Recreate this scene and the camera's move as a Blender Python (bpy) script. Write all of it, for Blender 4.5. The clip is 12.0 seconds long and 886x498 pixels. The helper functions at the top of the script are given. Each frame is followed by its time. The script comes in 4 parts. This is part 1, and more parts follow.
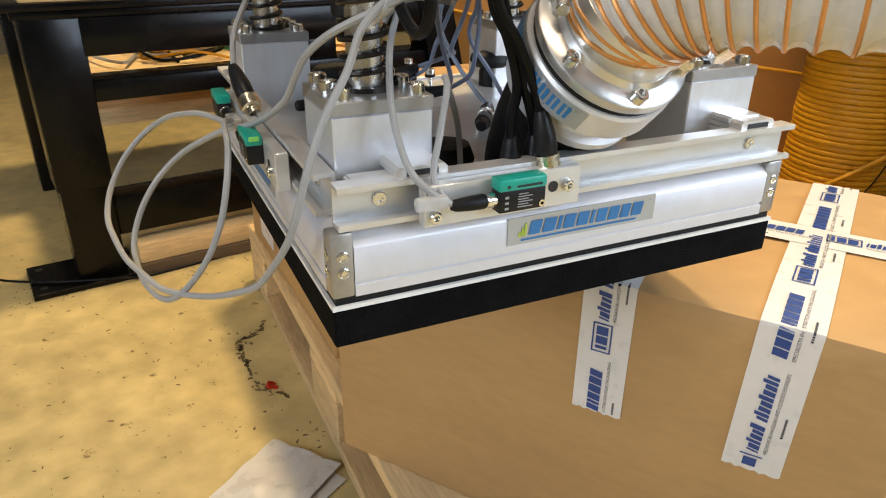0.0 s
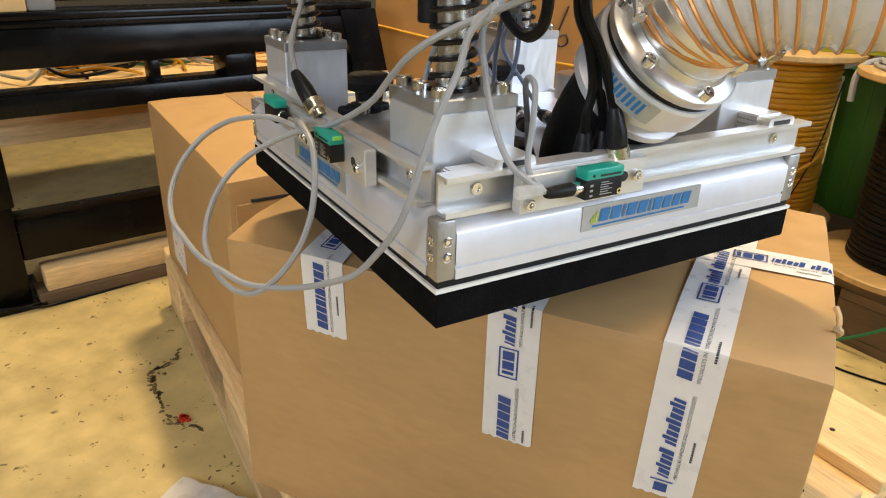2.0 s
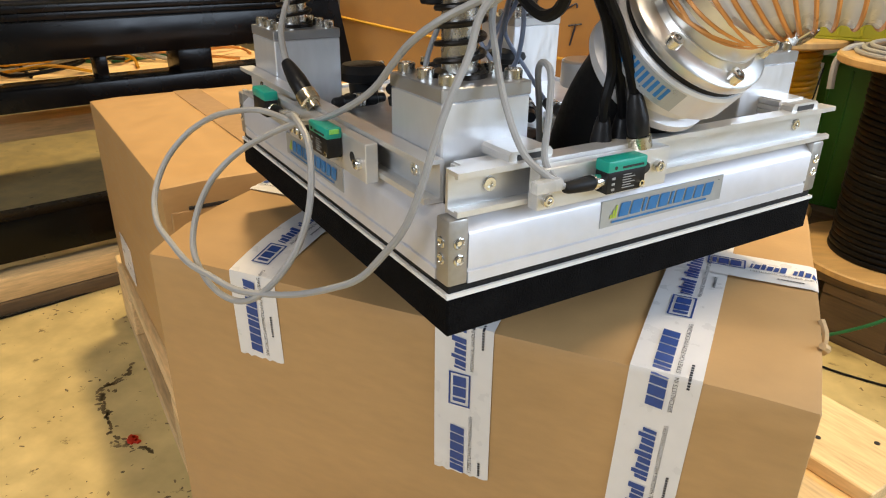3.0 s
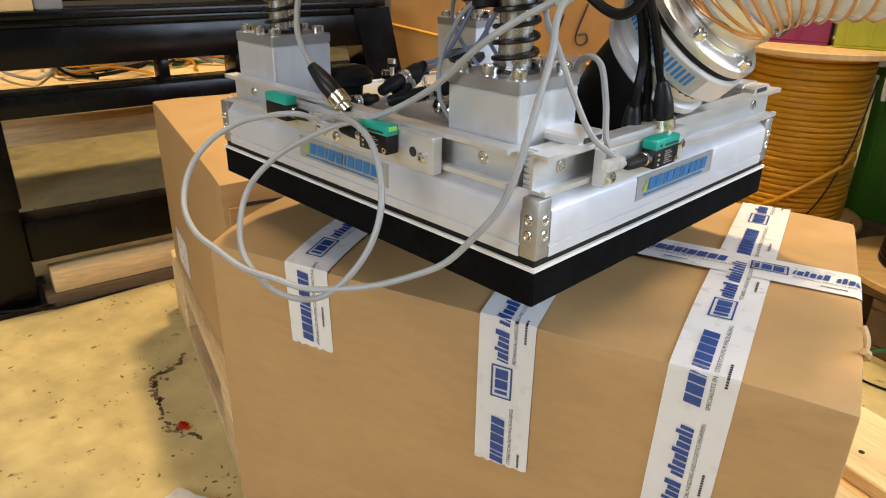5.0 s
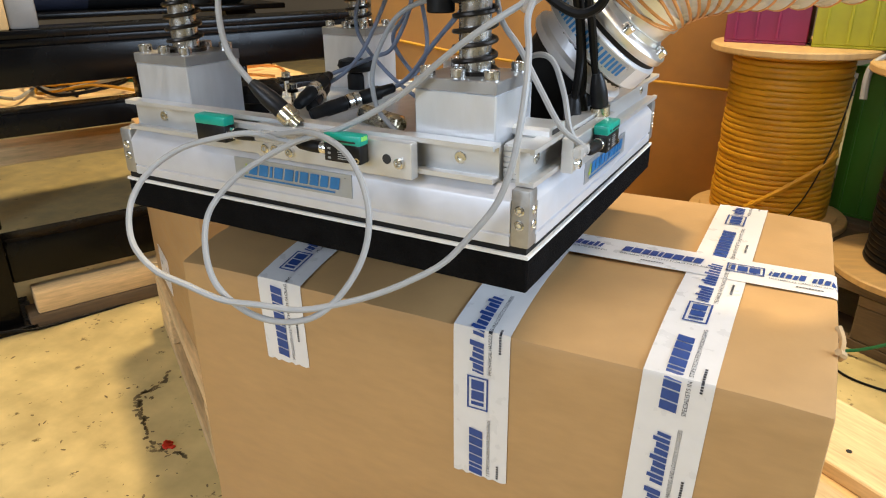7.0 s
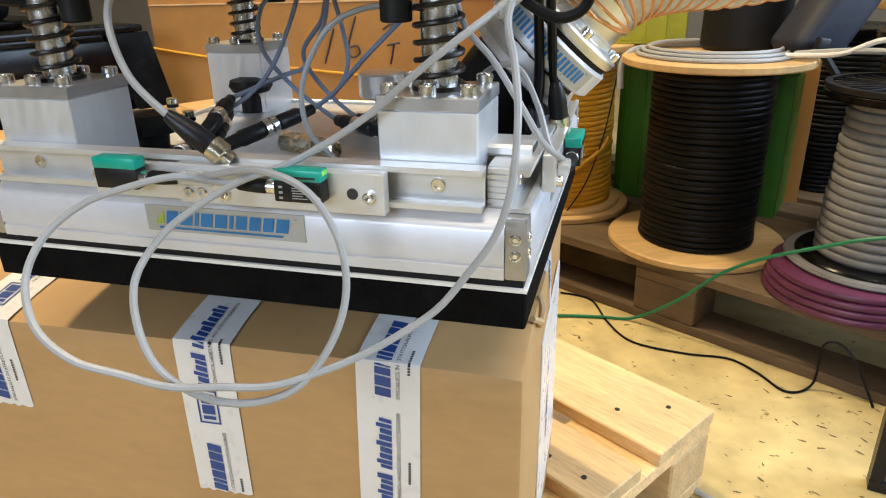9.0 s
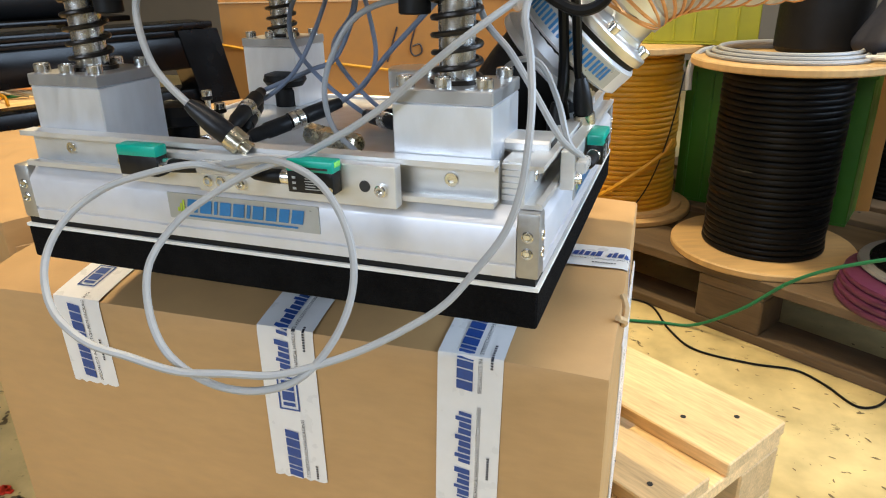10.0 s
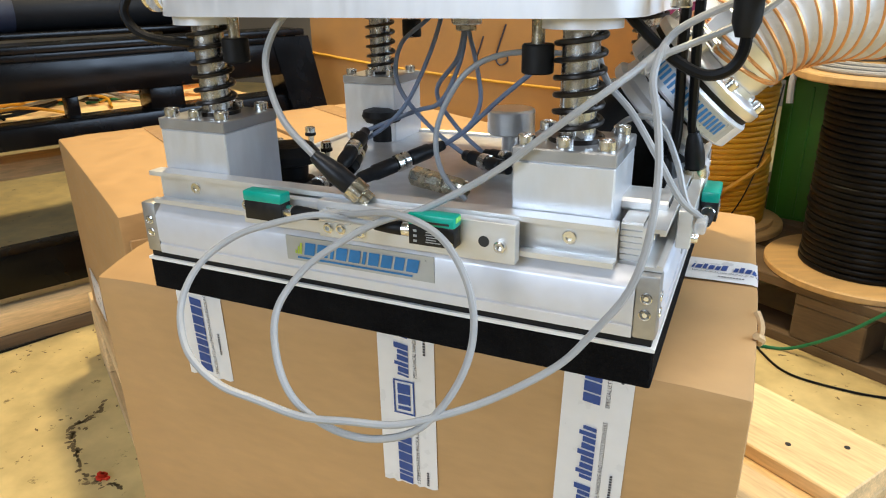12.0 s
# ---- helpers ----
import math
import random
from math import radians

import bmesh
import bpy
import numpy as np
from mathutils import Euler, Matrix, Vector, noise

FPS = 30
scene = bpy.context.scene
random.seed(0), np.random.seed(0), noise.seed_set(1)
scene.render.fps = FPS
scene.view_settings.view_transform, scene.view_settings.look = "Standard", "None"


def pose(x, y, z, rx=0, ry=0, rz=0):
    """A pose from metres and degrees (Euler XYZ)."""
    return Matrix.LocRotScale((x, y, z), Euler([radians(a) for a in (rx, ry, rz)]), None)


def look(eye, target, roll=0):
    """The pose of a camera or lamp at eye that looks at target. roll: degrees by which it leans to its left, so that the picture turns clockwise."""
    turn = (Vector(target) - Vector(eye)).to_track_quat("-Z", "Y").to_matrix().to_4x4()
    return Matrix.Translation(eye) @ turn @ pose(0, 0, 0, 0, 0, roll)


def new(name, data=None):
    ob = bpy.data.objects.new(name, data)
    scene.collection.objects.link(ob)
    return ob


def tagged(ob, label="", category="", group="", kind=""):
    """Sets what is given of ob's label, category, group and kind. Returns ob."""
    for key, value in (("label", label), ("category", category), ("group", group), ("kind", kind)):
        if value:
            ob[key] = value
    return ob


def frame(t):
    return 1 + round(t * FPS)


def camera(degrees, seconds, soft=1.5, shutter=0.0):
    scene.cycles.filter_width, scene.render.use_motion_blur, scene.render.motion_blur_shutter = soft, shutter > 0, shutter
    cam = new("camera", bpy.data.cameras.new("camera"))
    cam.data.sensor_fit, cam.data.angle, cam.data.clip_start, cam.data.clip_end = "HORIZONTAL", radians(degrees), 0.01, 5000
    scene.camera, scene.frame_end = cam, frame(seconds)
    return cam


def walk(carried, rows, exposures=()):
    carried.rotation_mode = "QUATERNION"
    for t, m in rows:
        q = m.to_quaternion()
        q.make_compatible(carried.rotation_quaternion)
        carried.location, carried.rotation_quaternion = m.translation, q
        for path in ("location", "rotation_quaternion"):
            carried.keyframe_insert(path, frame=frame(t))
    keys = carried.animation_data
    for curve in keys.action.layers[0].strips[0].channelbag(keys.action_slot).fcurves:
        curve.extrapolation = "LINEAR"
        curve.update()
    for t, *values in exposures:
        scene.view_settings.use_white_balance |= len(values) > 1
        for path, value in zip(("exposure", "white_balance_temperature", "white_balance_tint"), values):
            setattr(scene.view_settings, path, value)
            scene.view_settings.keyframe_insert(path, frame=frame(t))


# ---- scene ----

# ---- camera ----
cam = camera(65.57, 12.0, soft=1.1)
walk(cam, [
    (0.0, pose(0.4799, -0.5653, 0.7784, 64.78, -0.64, 30.20)),
    (0.5, pose(0.4835, -0.5619, 0.7800, 64.92, -0.25, 29.90)),
    (1.0, pose(0.4845, -0.5562, 0.7740, 65.15, -0.97, 29.35)),
    (1.5, pose(0.4884, -0.5335, 0.7708, 65.60, -1.86, 27.34)),
    (2.0, pose(0.5028, -0.5138, 0.7711, 66.16, -1.37, 25.63)),
    (2.5, pose(0.5132, -0.4906, 0.7721, 67.03, -1.71, 24.40)),
    (3.0, pose(0.5062, -0.4351, 0.7583, 65.68, -0.76, 24.01)),
    (5.0, pose(0.5119, -0.4599, 0.7590, 66.26, -0.91, 27.75)),
    (5.5, pose(0.5078, -0.4651, 0.7586, 66.81, -1.39, 28.16)),
    (6.0, pose(0.5114, -0.4606, 0.7570, 67.10, -1.01, 28.17)),
    (6.5, pose(0.5143, -0.4556, 0.7575, 67.51, -0.62, 27.53)),
    (7.0, pose(0.5254, -0.4459, 0.7585, 66.96, 0.33, 26.65)),
    (9.0, pose(0.6326, -0.4124, 0.7504, 67.53, 1.15, 13.27)),
    (9.5, pose(0.6292, -0.4183, 0.7475, 68.02, 0.72, 13.52)),
    (10.0, pose(0.6029, -0.4199, 0.7443, 67.73, 1.01, 17.36)),
    (10.5, pose(0.5743, -0.4225, 0.7399, 67.73, 1.37, 20.59)),
    (11.0, pose(0.5628, -0.4222, 0.7387, 67.47, 1.84, 22.34)),
    (11.5, pose(0.5578, -0.4265, 0.7363, 67.23, 1.37, 22.99)),
    (12.0, pose(0.5523, -0.4300, 0.7379, 68.71, 0.96, 22.74)),
], exposures=[(0.0, -0.37, 6850, 15), (3.0, -0.37, 6800, 15), (7.0, -0.21, 6500, 14), (9.0, -0.15, 6300, 13), (12.0, -0.12, 6100, 12)])

# ---- light: hall lamps under the ceiling and a daylight window ----
world = bpy.data.worlds.new("world")
scene.world = world
world.use_nodes = True
world.node_tree.nodes["Background"].inputs[0].default_value = (0.75, 0.82, 1.0, 1)
world.node_tree.nodes["Background"].inputs[1].default_value = 0.05


def area_lamp(name, eye, target, sx, sy, watts, color):
    data = bpy.data.lights.new(name, "AREA")
    data.shape, data.size, data.size_y, data.energy, data.color = "RECTANGLE", sx, sy, watts, color
    ob = new(name, data)
    ob.matrix_world = look(eye, target)
    return ob


area_lamp("ceiling_tube", (0.55, -0.75, 2.9), (0.3, 0.1, 0), 1.4, 0.25, 27, (1.0, 0.86, 0.66))
area_lamp("ceiling_lamp", (-0.55, 1.15, 2.9), (-0.5, 0.9, 0), 0.3, 0.2, 92, (1.0, 0.78, 0.43))
area_lamp("ceiling_tube", (1.35, 0.75, 2.9), (1.3, 0.6, 0), 1.4, 0.25, 36, (1.0, 0.83, 0.54))
area_lamp("window_daylight", (3.6, 0.55, 1.75), (0.4, 0.1, 0.45), 3.2, 1.5, 185, (0.64, 0.81, 1.0))
area_lamp("window_daylight", (-0.4, -3.1, 1.75), (0.3, 0.2, 0.5), 1.8, 1.2, 76, (0.73, 0.86, 1.0))


# ---- materials ----
def material(name, color, rough=0.5, metal=0.0, scale=40.0, vary=0.12, bump=0.0, fine=0.0, stretch=(1, 1, 1),
             spots=0.0, spot_scale=18.0, spot_color=(0.05, 0.04, 0.03), alpha=1.0, per_object=0.0, coat=0.0, spec=0.5):
    m = bpy.data.materials.new(name)
    m.use_nodes = True
    nt = m.node_tree
    n, l = nt.nodes, nt.links
    b = n["Principled BSDF"]
    tc = n.new("ShaderNodeTexCoord")
    mp = n.new("ShaderNodeMapping")
    mp.inputs["Scale"].default_value = stretch
    l.new(tc.outputs["Object"], mp.inputs["Vector"])
    big = n.new("ShaderNodeTexNoise")
    big.inputs["Scale"].default_value, big.inputs["Detail"].default_value = scale * 0.15, 5
    small = n.new("ShaderNodeTexNoise")
    small.inputs["Scale"].default_value, small.inputs["Detail"].default_value = scale, 6
    for t in (big, small):
        l.new(mp.outputs["Vector"], t.inputs["Vector"])
    mix = n.new("ShaderNodeMath")
    mix.operation = "ADD"
    l.new(big.outputs["Fac"], mix.inputs[0])
    l.new(small.outputs["Fac"], mix.inputs[1])
    ramp = n.new("ShaderNodeMapRange")
    ramp.inputs["From Min"].default_value, ramp.inputs["From Max"].default_value = 0.65, 1.35
    ramp.inputs["To Min"].default_value, ramp.inputs["To Max"].default_value = 1 - vary, 1 + vary
    l.new(mix.outputs[0], ramp.inputs["Value"])
    mul = n.new("ShaderNodeVectorMath")
    mul.operation = "SCALE"
    mul.inputs[0].default_value = color
    l.new(ramp.outputs["Result"], mul.inputs["Scale"])
    out = mul.outputs["Vector"]
    if per_object:
        info = n.new("ShaderNodeObjectInfo")
        r2 = n.new("ShaderNodeMapRange")
        r2.inputs["To Min"].default_value, r2.inputs["To Max"].default_value = 1 - per_object, 1 + per_object
        l.new(info.outputs["Random"], r2.inputs["Value"])
        m2 = n.new("ShaderNodeVectorMath")
        m2.operation = "SCALE"
        l.new(out, m2.inputs[0])
        l.new(r2.outputs["Result"], m2.inputs["Scale"])
        out = m2.outputs["Vector"]
    if spots:
        sp = n.new("ShaderNodeTexNoise")
        sp.inputs["Scale"].default_value, sp.inputs["Detail"].default_value, sp.inputs["Roughness"].default_value = spot_scale, 8, 0.65
        l.new(mp.outputs["Vector"], sp.inputs["Vector"])
        sr = n.new("ShaderNodeMapRange")
        sr.inputs["From Min"].default_value, sr.inputs["From Max"].default_value = 1 - spots, 1 - spots + 0.05
        l.new(sp.outputs["Fac"], sr.inputs["Value"])
        mx = n.new("ShaderNodeMix")
        mx.data_type = "RGBA"
        l.new(sr.outputs["Result"], mx.inputs["Factor"])
        l.new(out, mx.inputs["A"])
        mx.inputs["B"].default_value = (*spot_color, 1)
        out = mx.outputs["Result"]
    l.new(out, b.inputs["Base Color"])
    b.inputs["Metallic"].default_value = metal
    rr = n.new("ShaderNodeMapRange")
    rr.inputs["From Min"].default_value, rr.inputs["From Max"].default_value = 0.3, 0.7
    rr.inputs["To Min"].default_value, rr.inputs["To Max"].default_value = max(rough - 0.08, 0.02), min(rough + 0.08, 1)
    l.new(small.outputs["Fac"], rr.inputs["Value"])
    l.new(rr.outputs["Result"], b.inputs["Roughness"])
    b.inputs["Specular IOR Level"].default_value = spec
    b.inputs["Coat Weight"].default_value = coat
    b.inputs["Alpha"].default_value = alpha
    if bump:
        bp = n.new("ShaderNodeBump")
        bp.inputs["Strength"].default_value, bp.inputs["Distance"].default_value = bump, 0.002
        src = small
        if fine:
            src = n.new("ShaderNodeTexNoise")
            src.inputs["Scale"].default_value, src.inputs["Detail"].default_value = fine, 4
            l.new(mp.outputs["Vector"], src.inputs["Vector"])
        l.new(src.outputs["Fac"], bp.inputs["Height"])
        l.new(bp.outputs["Normal"], b.inputs["Normal"])
    return m


ALU = material("brushed_aluminium", (0.70, 0.70, 0.69), 0.40, 0.6, 60, 0.07, 0.02, 0, (1, 1, 3))
POST = material("satin_post_aluminium", (0.72, 0.74, 0.77), 0.38, 0.6, 50, 0.06, 0.02, 0, (3, 3, 1))
ALU_DARK = material("dull_cover_plate", (0.40, 0.40, 0.40), 0.38, 0.7, 60, 0.08, 0.02)
ALU_BRIGHT = material("machined_aluminium", (0.74, 0.75, 0.78), 0.40, 0.40, 50, 0.05, 0.02, 0, (3, 3, 1))
ALU_DECK = material("dull_deck_plate", (0.66, 0.66, 0.66), 0.36, 0.45, 70, 0.18, 0.05)
PANEL = material("anodised_panel", (0.68, 0.69, 0.73), 0.42, 0.35, 90, 0.05, 0.03)
CAP = material("cast_corner_cap", (0.40, 0.39, 0.37), 0.42, 0.7, 200, 0.12, 0.15)
CHROME = material("zinc_steel", (0.80, 0.79, 0.76), 0.25, 1.0, 120, 0.12, 0.05)
ZINC = material("satin_zinc_flange", (0.78, 0.77, 0.74), 0.36, 0.9, 60, 0.12, 0.04)
BRASS = material("nickel_brass", (0.72, 0.66, 0.52), 0.25, 1.0, 150, 0.12)
DARK_HOLE = material("dark_socket", (0.03, 0.03, 0.03), 0.6, 0.2)
FOAM = material("black_foam_rubber", (0.006, 0.006, 0.0065), 0.95, 0, 300, 0.5, 1.0, 700, spec=0.06)
RUBBER = material("black_rubber", (0.007, 0.007, 0.0075), 0.55, 0, 200, 0.3, 0.1, spec=0.25)
PLASTIC = material("black_plastic", (0.014, 0.014, 0.015), 0.36, 0, 200, 0.3, 0.05, spec=0.25)
SPRING = material("oiled_spring_steel", (0.035, 0.030, 0.026), 0.35, 0.7, 200, 0.3)
STRIP = material("white_edge_strip", (0.78, 0.78, 0.76), 0.45, 0, 100, 0.06)
TEAL = material("teal_plastic", (0.0, 0.36, 0.27), 0.35, 0, 100, 0.08)
LED_GREEN = material("lit_green_lens", (0.25, 0.75, 0.15), 0.25, 0, 100, 0.05)
CABLE = material("grey_cable_sheath", (0.34, 0.345, 0.345), 0.45, 0, 120, 0.07, 0.04)
CABLE_BLUE = material("blue_grey_tube", (0.20, 0.24, 0.33), 0.38, 0, 120, 0.1)
CABLE_BLACK = material("black_cable_sheath", (0.005, 0.005, 0.0055), 0.40, 0, 120, 0.2, spec=0.16)
CABLE_GREEN = material("green_cable_sheath", (0.008, 0.16, 0.07), 0.4, 0, 120, 0.1)
PLATE_GREY = material("silver_label", (0.44, 0.47, 0.50), 0.35, 0.5, 120, 0.06)
INK_BLUE = material("blue_print", (0.02, 0.06, 0.24), 0.45, 0, 300, 0.15)
INK_LABEL = material("bright_blue_print", (0.02, 0.17, 0.42), 0.4, 0, 300, 0.1)
INK_LIME = material("lime_print", (0.42, 0.55, 0.06), 0.4, 0, 300, 0.1)
INK_BLACK = material("black_print", (0.02, 0.02, 0.03), 0.5, 0, 300, 0.1)
CLEAR_TIE = material("clear_tie", (0.72, 0.72, 0.70), 0.25, 0, 100, 0.05, alpha=0.45)
HOSE = material("milky_hose_wall", (0.60, 0.575, 0.53), 0.28, 0, 60, 0.10, 0.06)
COPPER = material("copper_spiral", (0.66, 0.30, 0.09), 0.35, 0.45, 80, 0.12)
CARD = material("kraft_cardboard", (0.475, 0.285, 0.118), 0.56, 0, 34, 0.11, 0.07, 260, (1, 1, 3))
CARD_EDGE = material("cut_cardboard_edge", (0.55, 0.38, 0.20), 0.85, 0, 200, 0.2, 0.2)
CARD_OLD = material("big_carton_board", (0.38, 0.175, 0.035), 0.7, 0, 20, 0.14, 0.05)
TAPE = material("white_tape", (0.74, 0.72, 0.70), 0.32, 0, 60, 0.05, 0.05)
TAPE_CLEAR = material("clear_tape", (0.50, 0.31, 0.145), 0.16, 0, 60, 0.06, 0.06)
WOOD = material("pallet_pine", (0.72, 0.51, 0.26), 0.7, 0, 26, 0.26, 0.15, 0, (1, 9, 9), 0.30, 30, (0.16, 0.09, 0.04), 1, 0.16)
WOOD_OLD = material("grey_old_pallet", (0.13, 0.085, 0.045), 0.8, 0, 26, 0.3, 0.2, 0, (1, 9, 9), 0.30, 30, (0.06, 0.04, 0.02), 1, 0.2)
PLY = material("drum_plywood", (0.56, 0.36, 0.15), 0.6, 0, 16, 0.2, 0.06, 0, (1, 5, 1), 0.28, 22, (0.28, 0.16, 0.06))
STEEL_BLACK = material("black_painted_steel", (0.003, 0.003, 0.0032), 0.24, 0, 12, 0.25, 0.01, spec=0.22)
YELLOW = material("ochre_cable", (0.55, 0.27, 0.008), 0.5, 0, 60, 0.14, 0.05)
GREY_CABLE = material("grey_drum_cable", (0.17, 0.165, 0.155), 0.5, 0, 60, 0.12)
PURPLE = material("purple_cable", (0.10, 0.022, 0.058), 0.4, 0, 60, 0.15)
GREEN_BOX = material("green_crate_plastic", (0.038, 0.16, 0.010), 0.4, 0, 30, 0.12)
LIME_BOX = material("lime_crate_plastic", (0.36, 0.36, 0.01), 0.45, 0, 30, 0.1)
MAGENTA_BOX = material("magenta_crate_plastic", (0.23, 0.012, 0.07), 0.45, 0, 30, 0.1)
BAG = material("dark_blue_fabric", (0.012, 0.015, 0.03), 0.6, 0, 80, 0.3, 0.3)
PAPER = material("crumpled_plastic_sheet", (0.62, 0.60, 0.57), 0.3, 0, 30, 0.12, 0.5)
RED = material("red_scrap", (0.55, 0.03, 0.01), 0.5, 0, 60, 0.2)
FLOOR = material("worn_painted_concrete", (0.54, 0.43, 0.20), 0.42, 0, 16, 0.34, 0.10, 90, (1, 1, 1), 0.365, 26, (0.20, 0.145, 0.06))
STAIN = material("dark_floor_stain", (0.17, 0.125, 0.06), 0.6, 0, 60, 0.4)
WALL = material("hall_wall_paint", (0.16, 0.14, 0.11), 0.8, 0, 6, 0.1)
CEIL = material("hall_ceiling_sheet", (0.2, 0.19, 0.17), 0.8, 0, 6, 0.1)


# ---- mesh helpers ----
def smooth(me, angle=0.6):
    for p in me.polygons:
        p.use_smooth = True
    me.set_sharp_from_angle(angle=angle)
    return me


def part(name, bm, mat, parent=None, label="", m=None):
    """Link a bmesh as one mesh object under a thing or part."""
    me = bpy.data.meshes.new(name)
    bmesh.ops.recalc_face_normals(bm, faces=bm.faces)
    bm.to_mesh(me)
    bm.free()
    smooth(me)
    for one in (mat if isinstance(mat, (list, tuple)) else (mat,)):
        me.materials.append(one)
    ob = new(name, me)
    if parent:
        ob.parent = parent
    if m is not None:
        ob.matrix_basis = m
    if label:
        ob["label"] = label
    return ob


def again(ob, m, parent=None):
    """Another object on the same mesh."""
    o = new(ob.name.split(".")[0], ob.data)
    o.parent = parent or ob.parent
    o.matrix_basis = m
    if "label" in ob:
        o["label"] = ob["label"]
    return o


def empty(name, m=None):
    ob = new(name)
    ob.empty_display_size = 0.05
    if m is not None:
        ob.matrix_basis = m
    return ob


def box(a, b, bevel=0.0, seg=2, bm=None):
    bm0 = bmesh.new()
    bmesh.ops.create_cube(bm0, size=1)
    for v in bm0.verts:
        v.co = Vector([a[i] + (v.co[i] + 0.5) * (b[i] - a[i]) for i in range(3)])
    if bevel:
        bmesh.ops.bevel(bm0, geom=bm0.edges[:], offset=bevel, segments=seg, affect="EDGES", profile=0.5)
    return join(bm, bm0)


def join(bm, other):
    if bm is None:
        return other
    me = bpy.data.meshes.new("tmp")
    other.to_mesh(me)
    other.free()
    bm.from_mesh(me)
    bpy.data.meshes.remove(me)
    return bm


def lathe(profile, seg=32, m=None, bm=None, closed=True):
    """Turn (radius, z) points round z; m places the result."""
    b = bmesh.new()
    rings = []
    for r, z in profile:
        if r < 1e-6:
            rings.append([b.verts.new((0, 0, z))])
        else:
            rings.append([b.verts.new((r * math.cos(2 * math.pi * k / seg), r * math.sin(2 * math.pi * k / seg), z)) for k in range(seg)])
    for p, q in zip(rings, rings[1:]):
        for k in range(seg):
            k2 = (k + 1) % seg
            if len(p) == 1 and len(q) == 1:
                continue
            if len(p) == 1:
                b.faces.new((p[0], q[k], q[k2]))
            elif len(q) == 1:
                b.faces.new((p[k], q[0], p[k2]))
            else:
                b.faces.new((p[k], q[k], q[k2], p[k2]))
    if m is not None:
        b.transform(m)
    return join(bm, b)


def rod(p, q, r, seg=16, bevel=0.0, bm=None):
    p, q = Vector(p), Vector(q)
    h = (q - p).length
    m = Matrix.Translation(p) @ (q - p).to_track_quat("Z", "Y").to_matrix().to_4x4()
    e = bevel or min(r * 0.12, h * 0.2)
    return lathe([(0, 0), (r - e, 0), (r, e), (r, h - e), (r - e, h), (0, h)], seg, m, bm)


def extrude(poly, origin, ux, uy, uz, length, bm=None):
    """A closed outline in the ux, uy plane pulled along uz."""
    b = bmesh.new()
    o, ux, uy, uz = Vector(origin), Vector(ux), Vector(uy), Vector(uz)
    lo = [b.verts.new(o + ux * x + uy * y) for x, y in poly]
    hi = [b.verts.new(o + ux * x + uy * y + uz * length) for x, y in poly]
    k = len(poly)
    for i in range(k):
        b.faces.new((lo[i], lo[(i + 1) % k], hi[(i + 1) % k], hi[i]))
    b.faces.new(lo)
    b.faces.new(hi[::-1])
    return join(bm, b)


def spline(points, n=10, loop=False):
    pts = [Vector(p) for p in points]
    out = []
    for i in range(len(pts) - 1):
        p0, p1, p2, p3 = pts[max(i - 1, 0)], pts[i], pts[i + 1], pts[min(i + 2, len(pts) - 1)]
        for k in range(n):
            t = k / n
            out.append(0.5 * ((2 * p1) + (p2 - p0) * t + (2 * p0 - 5 * p1 + 4 * p2 - p3) * t * t + (3 * p1 - p0 - 3 * p2 + p3) * t ** 3))
    out.append(pts[-1])
    return out


def sweep(path, r, seg=8, bm=None):
    """A round tube along a path; r is a number or a function of the share of the way."""
    b = bmesh.new()
    rings = []
    up = Vector((0, 0, 1))
    side = None
    for i, p in enumerate(path):
        d = (path[min(i + 1, len(path) - 1)] - path[max(i - 1, 0)]).normalized()
        if side is None:
            side = d.cross(up if abs(d.z) < 0.9 else Vector((1, 0, 0))).normalized()
        side = (side - d * side.dot(d)).normalized()
        o = d.cross(side)
        rr = r(i / (len(path) - 1)) if callable(r) else r
        rings.append([b.verts.new(p + (side * math.cos(2 * math.pi * k / seg) + o * math.sin(2 * math.pi * k / seg)) * rr) for k in range(seg)])
    for p, q in zip(rings, rings[1:]):
        for k in range(seg):
            b.faces.new((p[k], p[(k + 1) % seg], q[(k + 1) % seg], q[k]))
    b.faces.new(rings[0][::-1])
    b.faces.new(rings[-1])
    return join(bm, b)


def cable(name, points, r, mat, parent=None, label="", n=10, seg=8):
    return part(name, sweep(spline(points, n), r, seg), mat, parent, label)


def helix(r, z0, z1, turns, n=22):
    return [Vector((r * math.cos(2 * math.pi * turns * k / (turns * n)), r * math.sin(2 * math.pi * turns * k / (turns * n)), z0 + (z1 - z0) * k / (turns * n))) for k in range(int(turns * n) + 1)]


def along(p, d):
    """A pose at p whose z points along d."""
    return Matrix.Translation(p) @ Vector(d).to_track_quat("Z", "Y").to_matrix().to_4x4()


# ---- the hall ----
def structure(name, bm, mat, label):
    return tagged(part(name, bm, mat), label, kind="structure")


